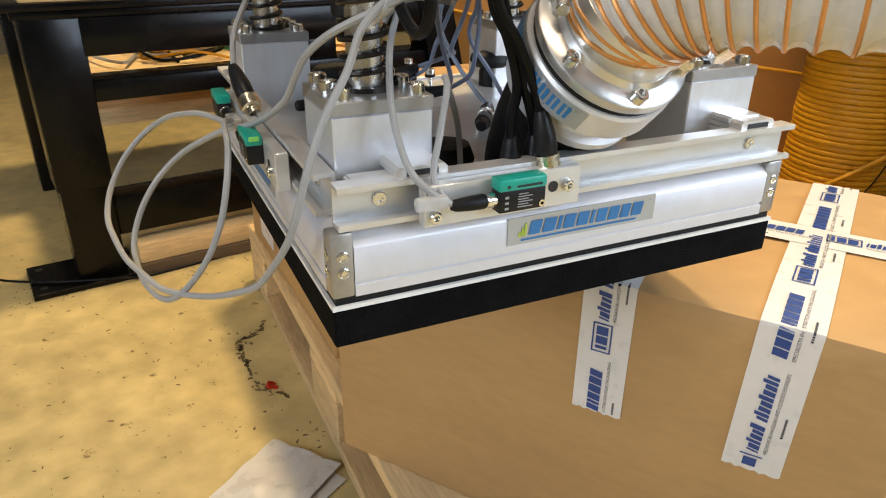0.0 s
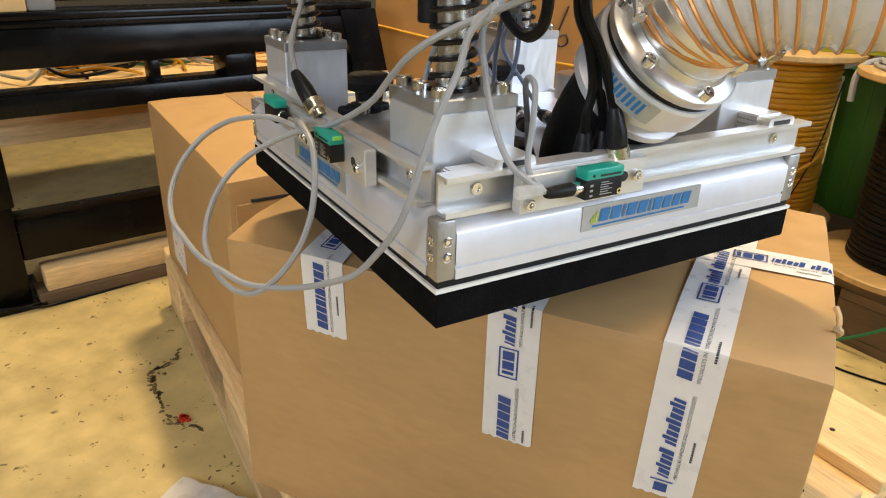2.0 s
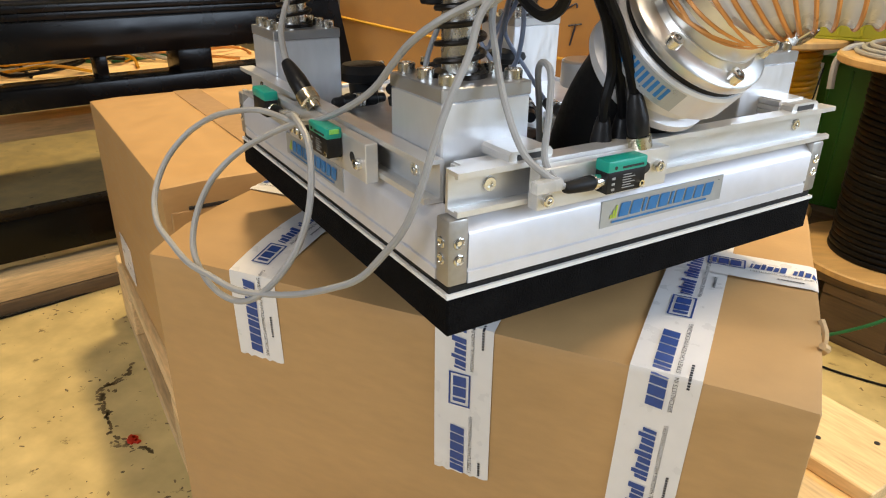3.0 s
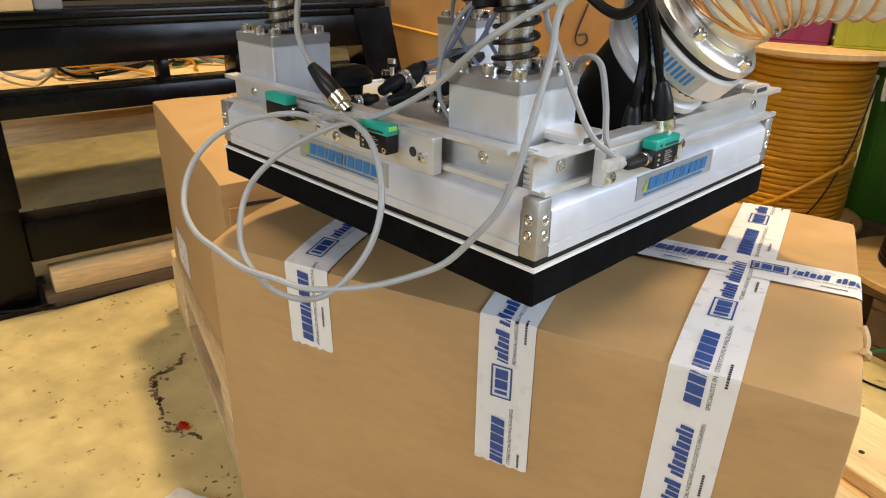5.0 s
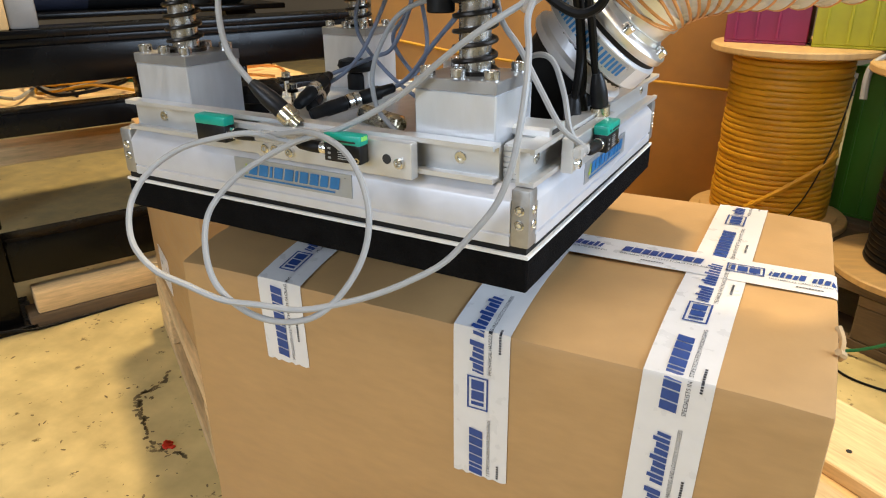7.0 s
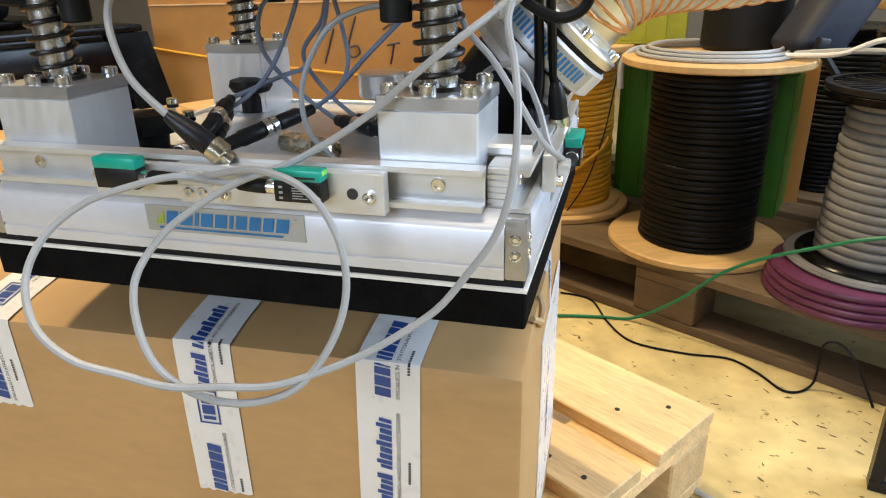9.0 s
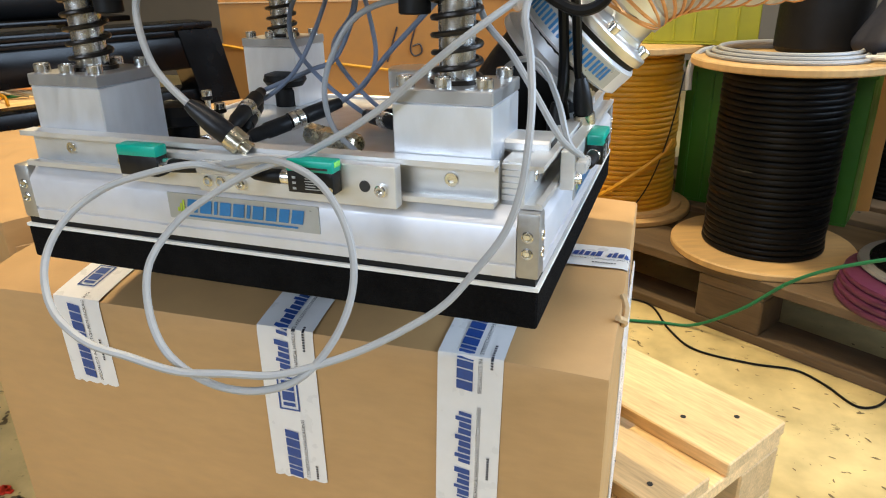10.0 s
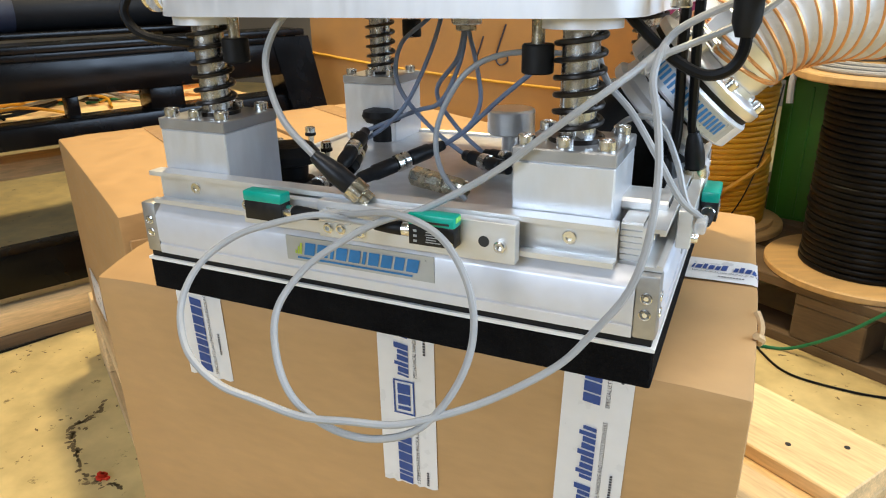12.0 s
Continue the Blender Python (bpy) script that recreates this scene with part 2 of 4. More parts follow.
def hall():
    structure("floor", box((-4.2, -3.2, -0.12), (4.2, 4.2, 0)), FLOOR, "worn yellowish painted concrete floor with dark specks")
    structure("wall_north", box((-4.2, 4.2, 0), (4.2, 4.35, 3.4)), WALL, "plain painted hall wall")
    s = None
    for a, b in (((-4.2, -3.35, 0), (4.2, -3.2, 1.1)), ((-4.2, -3.35, 2.4), (4.2, -3.2, 3.4)),
                 ((-4.2, -3.35, 1.1), (-1.35, -3.2, 2.4)), ((0.55, -3.35, 1.1), (4.2, -3.2, 2.4))):
        s = box(a, b, bm=s)
    structure("wall_south", s, WALL, "plain painted hall wall with a window opening")
    structure("wall_west", box((-4.35, -3.35, 0), (-4.2, 4.35, 3.4)), WALL, "plain painted hall wall")
    e = None
    for a, b in (((4.2, -3.35, 0), (4.35, 4.35, 0.9)), ((4.2, -3.35, 2.6), (4.35, 4.35, 3.4)),
                 ((4.2, -3.35, 0.9), (4.35, -1.2, 2.6)), ((4.2, 2.3, 0.9), (4.35, 4.35, 2.6))):
        e = box(a, b, bm=e)
    structure("wall_east", e, WALL, "plain painted hall wall with a window opening")
    structure("ceiling", box((-4.35, -3.35, 3.4), (4.35, 4.35, 3.5)), CEIL, "plain hall ceiling")


hall()


# ---- pallets ----
def pallet(name, m, mat, label, front=0.0):
    p = empty(name, m)
    tagged(p, label, "pallet", "pallets")
    rnd = random.Random(name)
    y = -front
    for w in (0.145, 0.1 + front, 0.145, 0.1, 0.145):
        b = part("deck_board", box((0, 0, 0), (1.2, w, 0.022), 0.002, 1), mat, p, m=pose(rnd.uniform(-.003, .003), y, 0.122, 0, 0, rnd.uniform(-.15, .15)))
        for x in (0.05, 0.10, 0.57, 0.63, 1.10, 1.15):
            part("nail", lathe([(0, 0), (0.004, 0), (0.004, 0.0008), (0, 0.001)], 8), DARK_HOLE, b, m=pose(x + rnd.uniform(-.01, .01), w * rnd.choice((0.3, 0.7)), 0.0221))
        y += w + 0.04125
    cross = box((0, -front, 0), (0.145, 0.8, 0.022), 0.002, 1)
    c = part("cross_board", cross, mat, p, m=pose(0, 0, 0.1))
    for x in (0.5275, 1.055):
        again(c, pose(x, 0, 0.1))
    for w, yy in ((0.1, -front), (0.145, 0.3275), (0.1, 0.7)):
        r = part("runner_board", box((0, 0, 0), (1.2, w, 0.022), 0.002, 1), mat, p, m=pose(0, yy, 0))
        for x in (0, 0.5275, 1.055):
            part("block", box((0, 0, 0), (0.145, w, 0.078), 0.003, 1), mat, p, m=pose(x, yy, 0.022))


pallet("pallet", pose(-0.63, 0.511, 0, 0, 0, -34.5), WOOD, "pale pine pallet under the cardboard boxes", 0.033)
pallet("pallet", pose(0.27, 1.325, 0, 0, 0, -32.0), WOOD_OLD, "dark weathered pallet carrying the cable drums")


# ---- cardboard boxes and their tape ----
def top_sag(y, dip):
    """How far the flap sinks towards the front edge."""
    return -dip * max(0.0, 1 - y / 0.11) ** 2


def carton_body(W, D, H, seed, dip=0.0):
    bm = box((0, 0, 0), (W, D, H))
    bmesh.ops.subdivide_edges(bm, edges=bm.edges[:], cuts=13, use_grid_fill=True)
    for v in bm.verts:
        x, y, z = v.co
        n = noise.noise(v.co * 6 + Vector((seed, 0, 0))) * 0.0022
        ex = 4 * (x / W) * (1 - x / W)
        ez = 4 * (z / H) * (1 - z / H)
        ey = 4 * (y / D) * (1 - y / D)
        if y < 1e-5 or y > D - 1e-5:
            v.co.y += (-1 if y < 1e-5 else 1) * (0.002 * ex * ez) + n * ez * ex
        if x < 1e-5 or x > W - 1e-5:
            v.co.x += (-1 if x < 1e-5 else 1) * 0.003 * ey * ez + n * ey
        if dip and z < H - 1e-5:
            v.co.z += top_sag(y, dip) * z / H
        if z > H - 1e-5:
            v.co.z += -0.0015 * ex * ey + 0.5 * n * ex * ey + top_sag(y, dip) - 0.003 * max(0, 1 - min(x, W - x) / 0.05) * max(0, 1 - min(y, D - y) / 0.05)
    sharp = [e for e in bm.edges if len(e.link_faces) == 2 and e.calc_face_angle() > 0.9]
    bmesh.ops.bevel(bm, geom=sharp, offset=0.004, segments=2, affect="EDGES", profile=0.6)
    return bm


def carton(name, W, D, H, m, label, seed, dip=0.0):
    c = empty(name, m)
    tagged(c, label, "box", "shipping boxes")
    part("body", carton_body(W, D, H, seed, dip), CARD, c)
    return c


SLOGANS = ("MECHANICAL HANDLING AND LOGISTICS ENGINEERS", "SPECIALISTS IN STRETCH-FILM PACKAGING")


def text_mesh(words, size):
    cu = bpy.data.curves.new("words", "FONT")
    cu.body, cu.size, cu.resolution_u = words, size, 2
    ob = bpy.data.objects.new("words", cu)
    scene.collection.objects.link(ob)
    dg = bpy.context.evaluated_depsgraph_get()
    me = bpy.data.meshes.new_from_object(ob.evaluated_get(dg))
    bpy.data.objects.remove(ob)
    return me


def tape(parent, place, length, breaks, first, upright=True, width=0.05, marks=True):
    """A strip of printed tape. place(d, w, h) maps way, width and height to the box."""
    b = bmesh.new()
    stops = [0.0] + [x for k in breaks for x in (k - 0.004, k, k + 0.004)] + [length]
    n = 24
    stops = sorted(set(stops + [length * k / n for k in range(n + 1)]))
    rows = []
    for i, d in enumerate(stops):
        rows.append([b.verts.new(place(d + (0.0012 * math.sin(w * 900) if i in (0, len(stops) - 1) else 0), w, 0.0009)) for w in [width * k / 12 for k in range(13)]])
    for p, q in zip(rows, rows[1:]):
        for k in range(12):
            b.faces.new((p[k], p[k + 1], q[k + 1], q[k]))
    t = part("tape", b, TAPE, parent, "white printed packing tape")
    if not marks:
        return t
    blue, black = bmesh.new(), bmesh.new()

    def quad(bm, d0, d1, w0, w1, slant=0.0, h=0.0016):
        if d0 < 0.001 or d1 > length - 0.001:
            return
        pts = [(d0, w0), (d1, w0), (d1 + slant, w1), (d0 + slant, w1)]
        bm.faces.new([bm.verts.new(place(d, w, h)) for d, w in pts])

    def frame_mark(d):
        # outlined badge round a plain block
        for a, bb, c, e in ((0, .032, .013, .0145), (0, .032, .0305, .032), (0, .0015, .013, .032), (.0305, .032, .013, .032)):
            quad(blue, d + a, d + bb, c, e)
        for a, bb in ((.0040, .0074), (.0092, .0178), (.0192, .0284)):
            quad(blue, d + a, d + bb, .0168, .0282)

    def word(d, widths, tall, w0=.0275, gap=.0013):
        for k, wd in enumerate(widths):
            hgt = tall[k % len(tall)]
            if wd > 0:
                quad(blue, d + .0018, d + wd + .0018, w0 - hgt, w0, -.0018)
            d += abs(wd) + gap

    d = first - 0.232
    while d < length:
        frame_mark(d)
        word(d + .035, (.0018, .0048, .0032, .0045, .0036, .0048, -.003, .0032, .0036, .0045, .0048, .0042, .0048, .0045, .0036, .0032), (.0100, .0095, .0125))
        word(d + .137, (.0075, .0085, .0062, .0062, .0032, .0075, .0085, .0078, .0072), (.0125,))
        for k, dd in enumerate((.036, .136)):
            me = text_mesh(SLOGANS[k], 0.0046)
            xs = [v.co.x for v in me.vertices]
            f = 0.088 / max(xs)
            other = bmesh.new()
            other.from_mesh(me)
            for v in list(other.verts):
                if not 0.002 < d + dd + v.co.x * f < length - 0.002:
                    other.verts.remove(v)
            for v in other.verts:
                v.co = place(d + dd + v.co.x * f, 0.0345 - v.co.y, 0.0016)
            join(black, other)
            for q in range(9):
                quad(black, d + dd + .022 + q * .0024, d + dd + .0237 + q * .0024, .0405, .0425)
        d += 0.232
    tagged(part("printed_word", blue, INK_BLUE, t, "dark blue printed badge and lettering bars"), kind="stuff")
    tagged(part("printed_line", black, INK_BLACK, t, "small black printed lettering"), kind="stuff")
    return t


W, D, H, Z0, DIP = 0.583, 0.364, 0.350, 0.144, 0.013
carton_a = carton("cardboard_box", W, D, H, pose(0.005, 0, Z0), "closed brown cardboard box strapped with white printed tape", 1.0, DIP)


def over_front(x0, drop, lean=0.0):
    edge = H - DIP

    def place(d, w, h):
        e = d - drop
        fx = min(max((x0 + w) / W, 0), 1)
        if e < 0:
            return Vector((x0 + w + lean * e, -h - 0.0022 * 16 * fx * (1 - fx) * ((edge + e) / edge) * (-e / edge), edge + e))
        return Vector((x0 + w + lean * e, e, H + top_sag(e, DIP) + h))
    return place


tape(carton_a, over_front(0.099, 0.085, -0.04), 0.085 + D, (0.085,), 0.101)
tape(carton_a, over_front(0.305, 0.145, -0.01), 0.145 + D, (0.145,), 0.070)
tape(carton_a, over_front(0.458, 0.152, 0.03), 0.152 + D, (0.152,), -0.014)


def over_end(d, w, h):
    # along the middle seam, then down the end
    e = d - W
    if e < 0:
        return Vector((d, 0.205 - w, H + h + 0.0006))
    return Vector((W + h + 0.003 * 4 * (e / H) * (1 - e / H), 0.205 - w, H - e))


tape(carton_a, over_end, W + 0.2, (W,), 0.03)
# white sheet added to give the end face its bright, pale sheen
part("document_pouch", box((W + .0022, .11, .08), (W + .0042, .30, .30), .0006, 1), TAPE, carton_a, "glossy white sheet added for the bright end face")
# torn notch in the top edge of the end
part("torn_edge", sweep(spline([(W - .001, .062, H + .001), (W + .004, .072, H - .006), (W + .003, .082, H - .014), (W + .004, .094, H - .006), (W, .103, H + .001)], 4), 0.0028, 6), CARD_EDGE, carton_a, "torn pale cardboard edge")

U = Vector((0.838, -0.546, 0))
VV = Vector((0.546, 0.838, 0))
A2 = Vector((-0.606, 0.462, 0))
carton_b = carton("cardboard_box", 0.572, 0.352, 0.334, pose(A2.x, A2.y, Z0, 0, 0, -33.1), "plain brown cardboard box with a dented top flap", 5.0)
# no real gap: its shade is a near-black strip along the flap
part("flap_gap", box((0.5715, 0.03, 0.300), (0.5765, 0.345, 0.3035)), DARK_HOLE, carton_b, "dark strip in place of the shaded gap at the end flap")
part("end_flap", box((0.572, 0.008, 0.03), (0.5755, 0.345, 0.299), 0.001, 1), CARD, carton_b)
part("clear_tape", box((0, 0.150, 0.3335), (0.572, 0.200, 0.3349)), TAPE_CLEAR, carton_b, "shiny clear tape over the seam")
part("paper_label", box((0.10, -0.0035, 0.035), (0.20, -0.0022, 0.105)), TAPE, carton_b, "white paper label")
o3 = A2 + VV * 0.362
carton_c = carton("cardboard_box", 0.572, 0.352, 0.334, pose(o3.x, o3.y, Z0, 0, 0, -33.1), "plain brown cardboard box behind the dented one", 9.0)
part("clear_tape", box((0, 0.150, 0.3335), (0.572, 0.200, 0.3349)), TAPE_CLEAR, carton_c, "shiny clear tape over the seam")


# ---- big carton with marker writing ----
def big_carton():
    m = pose(-0.56, 1.27, 0, 0, 0, 15)
    c = tagged(empty("large_carton", m), "tall orange-brown carton with marker writing and a yellow strap", "box")
    bm = box((0, 0, 0), (1.06, 0.6, 1.15))
    bmesh.ops.subdivide_edges(bm, edges=bm.edges[:], cuts=11, use_grid_fill=True)
    for v in bm.verts:
        v.co += Vector((0, noise.noise(v.co * 4) * 0.004, 0))
    part("body", bm, CARD_OLD, c)
    part("fold_line", box((0, -0.005, 0.665), (1.06, 0.01, 0.668)), CARD_EDGE, c)
    cable("strap", [(-0.01, -0.008, 0.56), (0.25, -0.012, 0.515), (0.6, -0.012, 0.47), (1.0, -0.012, 0.43)], 0.004, YELLOW, c, "thin yellow strap", 8, 6)
    strokes = (((.50, .71), (.47, .62)), ((.56, .74), (.535, .66), (.545, .635), (.565, .645), (.56, .665), (.54, .66)),
               ((.63, .705), (.655, .72), (.66, .71)), ((.64, .665), (.675, .67)), ((.66, .67), (.648, .615)))
    for s in strokes:
        cable("marker_stroke", [(x - 0.02, -0.0045, z - 0.112) for x, z in s], 0.0024, INK_BLACK, c, "", 6, 5)


big_carton()


# ---- black steel table frame ----
def steel_table():
    m = pose(-0.93, 0.30, 0, 0, 0, 64)
    t = tagged(empty("steel_table", m), "heavy black painted steel work table frame", "table")
    leg = part("leg", box((-0.065, 0.0, 0.014), (0.04, 0.10, 0.60), 0.006), STEEL_BLACK, t)
    part("sleeve", box((-0.070, -0.006, 0.235), (0.046, 0.106, 0.60), 0.005), STEEL_BLACK, leg)
    foot = part("foot_plate", box((-0.165, -0.02, 0), (0.065, 0.15, 0.014), 0.002, 1), STEEL_BLACK, t)
    for x, y in ((-0.14, 0.01), (-0.14, 0.12), (0.052, 0.015), (0.052, 0.13)):
        part("bolt_hole", lathe([(0, 0), (0.009, 0), (0.009, 0.001), (0, 0.0012)], 12), DARK_HOLE, foot, m=pose(x, y, 0.0141))
    for z0, z1, y0, y1 in ((0.105, 0.200, 0.01, 0.09), (0.422, 0.468, 0.0, 0.10), (0.520, 0.598, -0.01, 0.11)):
        part("beam", box((0.04, y0, z0), (0.90, y1, z1), 0.005), STEEL_BLACK, t)
    part("lip", box((-0.08, -0.004, 0.598), (0.93, 0.02, 0.614), 0.002), STEEL_BLACK, t)
    part("top_rail", box((-0.10, -0.014, 0.614), (0.95, 0.10, 0.630), 0.003), STEEL_BLACK, t)
    # partial top sheet, added so its shadow keeps the floor behind dark
    part("table_top", box((-0.10, 0.46, 0.614), (0.95, 0.86, 0.630), 0.003), STEEL_BLACK, t, "black sheet steel top added to shade the floor behind the table")
    part("post", box((0.545, 0.01, 0.468), (0.625, 0.09, 0.520), 0.003), STEEL_BLACK, t)
    part("post", box((0.37, 0.02, 0.468), (0.395, 0.06, 0.520), 0.003), STEEL_BLACK, t)
    part("leg", box((-0.065, 0.75, 0), (0.04, 0.85, 0.613), 0.006), STEEL_BLACK, t)
    # splayed legs at the far end
    for y in (0.0, 0.75):
        part("splayed_leg", extrude([(1.00, 0.0), (1.10, 0.0), (0.962, 0.612), (0.856, 0.612)], (0, y - 0.012, 0), (1, 0, 0), (0, 0, 1), (0, 1, 0), 0.09), STEEL_BLACK, t)
    part("rear_rail", box((0.045, 0.28, 0.300), (0.88, 0.38, 0.343), 0.003), WOOD, t, "pale wooden rail")
    part("rear_shelf", box((0.04, 0.11, 0.432), (0.86, 0.72, 0.458), 0.003), WOOD, t, "pale wooden shelf boards")
    return m


TM = steel_table()


def timber(name, a, b, mat, label):
    ob = part(name, box(a, b, 0.004), mat, m=TM)
    return tagged(ob, label, "timber", "loose timber")


timber("timber_beam", (0.07, -0.012, 0.030), (1.6, 0.05, 0.082), WOOD, "pale timber lying on a dark beam along the table")
timber("timber_beam", (0.05, -0.020, 0.0), (1.6, 0.06, 0.030), WOOD_OLD, "dark old timber beam on the floor along the table")
timber("timber_board", (0.03, 0.35, 0.0), (1.55, 0.43, 0.05), WOOD, "pale board lying on the floor under the steel table")
tb = timber("timber_block", (-0.06, -0.005, 0.630), (0.146, 0.085, 0.70), PLY, "pale wooden block with a grey end on the steel table")
part("grey_end", box((0.1465, 0.0, 0.630), (0.20, 0.08, 0.690), 0.006, 2), GREY_CABLE, tb, "rough grey end piece")


def table_roll():
    r = tagged(empty("dark_roll", TM @ pose(0.24, 0.56, 0.685)), "dark slate roll lying along the steel table top", "roll")
    part("roll_body", lathe([(0, 0), (.048, 0), (.055, .012), (.055, .600), (.048, .612), (0, .612)], 32, along((0, 0, 0), (1, 0, 0))), RUBBER, r)
    part("roll_band", lathe([(.0553, .02), (.0562, .022), (.0562, .16), (.0553, .162)], 32, along((0, 0, 0), (1, 0, 0))), BAG, r, "dark blue band")


table_roll()
for k in range(30):
    rr = random.Random(k)
    x0, y0 = rr.uniform(0.14, 0.66), rr.uniform(0.16, 0.42)
    pts = [(x0 + rr.uniform(-.12, .2), y0 + rr.uniform(-.04, .15), 0.464 + rr.uniform(0, .04)) for _ in range(7)]
    pts = [(x, y, 0.4625) if i in (0, 6) else (x, y, z) for i, (x, y, z) in enumerate(pts)]
    c = cable("loose_cable", pts, rr.choice((.003, .004, .0055)), rr.choice((CABLE_BLACK, CABLE_BLACK, CABLE_GREEN, YELLOW, CABLE, CABLE_BLACK, COPPER)), None, "", 7, 6)
    c.matrix_basis = TM
    tagged(c, "tangled cable offcut on the wooden shelf", "cable", "cable offcuts")
for k in range(9):
    rr = random.Random(100 + k)
    w = part("wood_offcut", box((0, 0, 0), (rr.uniform(.08, .22), rr.uniform(.03, .06), rr.uniform(.012, .03)), .002, 1), rr.choice((WOOD, WOOD, CARD_OLD)), None,
             m=TM @ pose(.10 + .065 * k + rr.uniform(-.02, .02), rr.uniform(.46, .6), .4585, 0, 0, rr.uniform(-25, 25)))
    tagged(w, "pale wood offcut lying among cables on the shelf", "offcut", "wood offcuts")


# ---- cable drums ----
def winding(r, z0, z1, pitch, seed, taper=0.0):
    rows = int((z1 - z0) / pitch)
    prof = []
    rnd = random.Random(seed)
    for k in range(rows):
        z = z0 + (z1 - z0) * k / rows
        h = (z1 - z0) / rows
        rr = r + rnd.uniform(-.0015, .0015) - taper * k / rows
        for f, d in ((0.0, -0.30), (0.14, -0.10), (0.32, -0.01), (0.5, 0.0), (0.68, -0.01), (0.86, -0.10)):
            prof.append((rr + d * h, z + f * h))
    prof = [(0.03, z0)] + prof + [(0.03, z1)]
    return lathe(prof, 56)


def flange(r, t):
    return lathe([(0.03, 0), (r - .003, 0), (r, .003), (r, t - .003), (r - .003, t), (0.03, t)], 56)


def cable_drum(x, y, z, r, rw, h, mat, label, fl=PLY, pitch=0.0125, taper=0.0, lean=(0, 0)):
    d = tagged(empty("cable_drum", pose(x, y, z, lean[0], lean[1], 20)), label, "cable drum", "cable drums")
    f = part("flange", flange(r, 0.016), fl, d, m=pose(0, 0, 0))
    again(f, pose(0, 0, h - 0.016, 0, 0, 70))
    part("cable_winding", winding(rw, 0.016, h - 0.016, pitch, label, taper), mat, d, "close wound cable layers")
    part("core", lathe([(0.028, 0), (0.03, 0.001), (0.03, h - 0.001), (0.028, h)], 20), DARK_HOLE, d)
    return d


yd = cable_drum(0.515, 1.40, 0.144, 0.185, 0.137, 0.425, YELLOW, "plywood cable drum wound with ochre yellow cable", taper=0.006)
bd = cable_drum(0.847, 1.170, 0.144, 0.194, 0.126, 0.420, CABLE_BLACK, "plywood cable drum wound with thick black cable")
gd = cable_drum(1.155, 0.975, 0.20, 0.140, 0.108, 0.33, GREY_CABLE, "dark cable drum wound with grey cable", STEEL_BLACK, 0.017, 0.012)
for k in range(26):
    part("spoke", box((.034, -.0016, .33), (.134, .0016, .337), .0006, 1), PLASTIC, gd, m=Matrix.Rotation(2 * math.pi * k / 26, 4, "Z"))
part("rim", lathe([(.128, .33), (.140, .33), (.140, .340), (.128, .340)], 48), PLASTIC, gd, "dark plastic drum rim")
part("base_rim", lathe([(.05, .0), (.157, .0), (.160, .004), (.157, .010), (.05, .010)], 48), GREY_CABLE, gd, "grey film-covered drum foot")
part("inner_disc", lathe([(.05, .016), (.160, .016), (.162, .018), (.160, .025), (.05, .025)], 48), PLY, yd, "second plywood disc")
cable("loose_strand", [(-0.09, -0.115, 0.06), (-0.03, -0.143, 0.11), (0.06, -0.132, 0.17), (0.09, -0.112, 0.2)], 0.006, YELLOW, yd, "strand crossing the layers", 6, 6)
cable("tie_string", [(-0.02, -0.145, 0.02), (0.03, -0.144, 0.10), (0.075, -0.125, 0.22), (0.11, -0.09, 0.36)], 0.0018, CABLE_BLACK, yd, "thin dark string", 6, 5)
cable_drum(1.34, 1.24, 0.144, 0.17, 0.150, 0.46, CABLE_BLACK, "plywood cable drum wound with black cable behind the grey drum", STEEL_BLACK)
# extra drum added as a dark backdrop, covering the bright floor behind the crates
cable_drum(1.25, 1.72, 0.0, 0.145, 0.130, 0.58, CABLE_BLACK, "dark cable drum standing on the floor behind the crates", STEEL_BLACK)
coil = part("cable_coil", winding(0.160, 0.0, 0.056, 0.0125, "coil", 0.01), PURPLE, None, m=pose(1.118, 0.945, 0.144))
tagged(coil, "coil of purple cable under the grey drum", "cable coil")
ring = None
for k in range(3):
    ring = sweep([Vector(((0.155 - .012 * k) * math.cos(a), (0.15 - .01 * k) * math.sin(a), 0.0045 + .006 * k)) for a in [2 * math.pi * i / 48 for i in range(49)]], 0.0045, 8, ring)
tagged(part("cable_coil", ring, CABLE, None, m=pose(0.840, 1.172, 0.564)), "loose coil of pale grey cable on the black drum", "cable coil")
tagged(cable("loose_cable", [(0.98, 1.09, 0.576), (1.08, 1.0, 0.592), (1.16, 0.94, 0.585), (1.24, 0.90, 0.53), (1.30, 0.88, 0.50), (1.36, 0.88, 0.56)], 0.006, CABLE, None), "pale grey cable hanging over the drums", "cable")
tagged(cable("loose_cable", [(0.96, 1.10, 0.572), (1.04, 1.03, 0.583), (1.10, 0.99, 0.612), (1.15, 0.95, 0.592), (1.20, 0.92, 0.553), (1.25, 0.93, 0.541), (1.30, 0.98, 0.541)], 0.005, TAPE, None), "white cable lying over the grey drum", "cable")
tagged(cable("loose_cable", [(0.70, 1.22, 0.572), (0.672, 1.20, 0.566), (0.655, 1.18, 0.54), (0.655, 1.17, 0.49)], 0.007, CABLE, None), "pale cable end hanging from the drum flange", "cable")


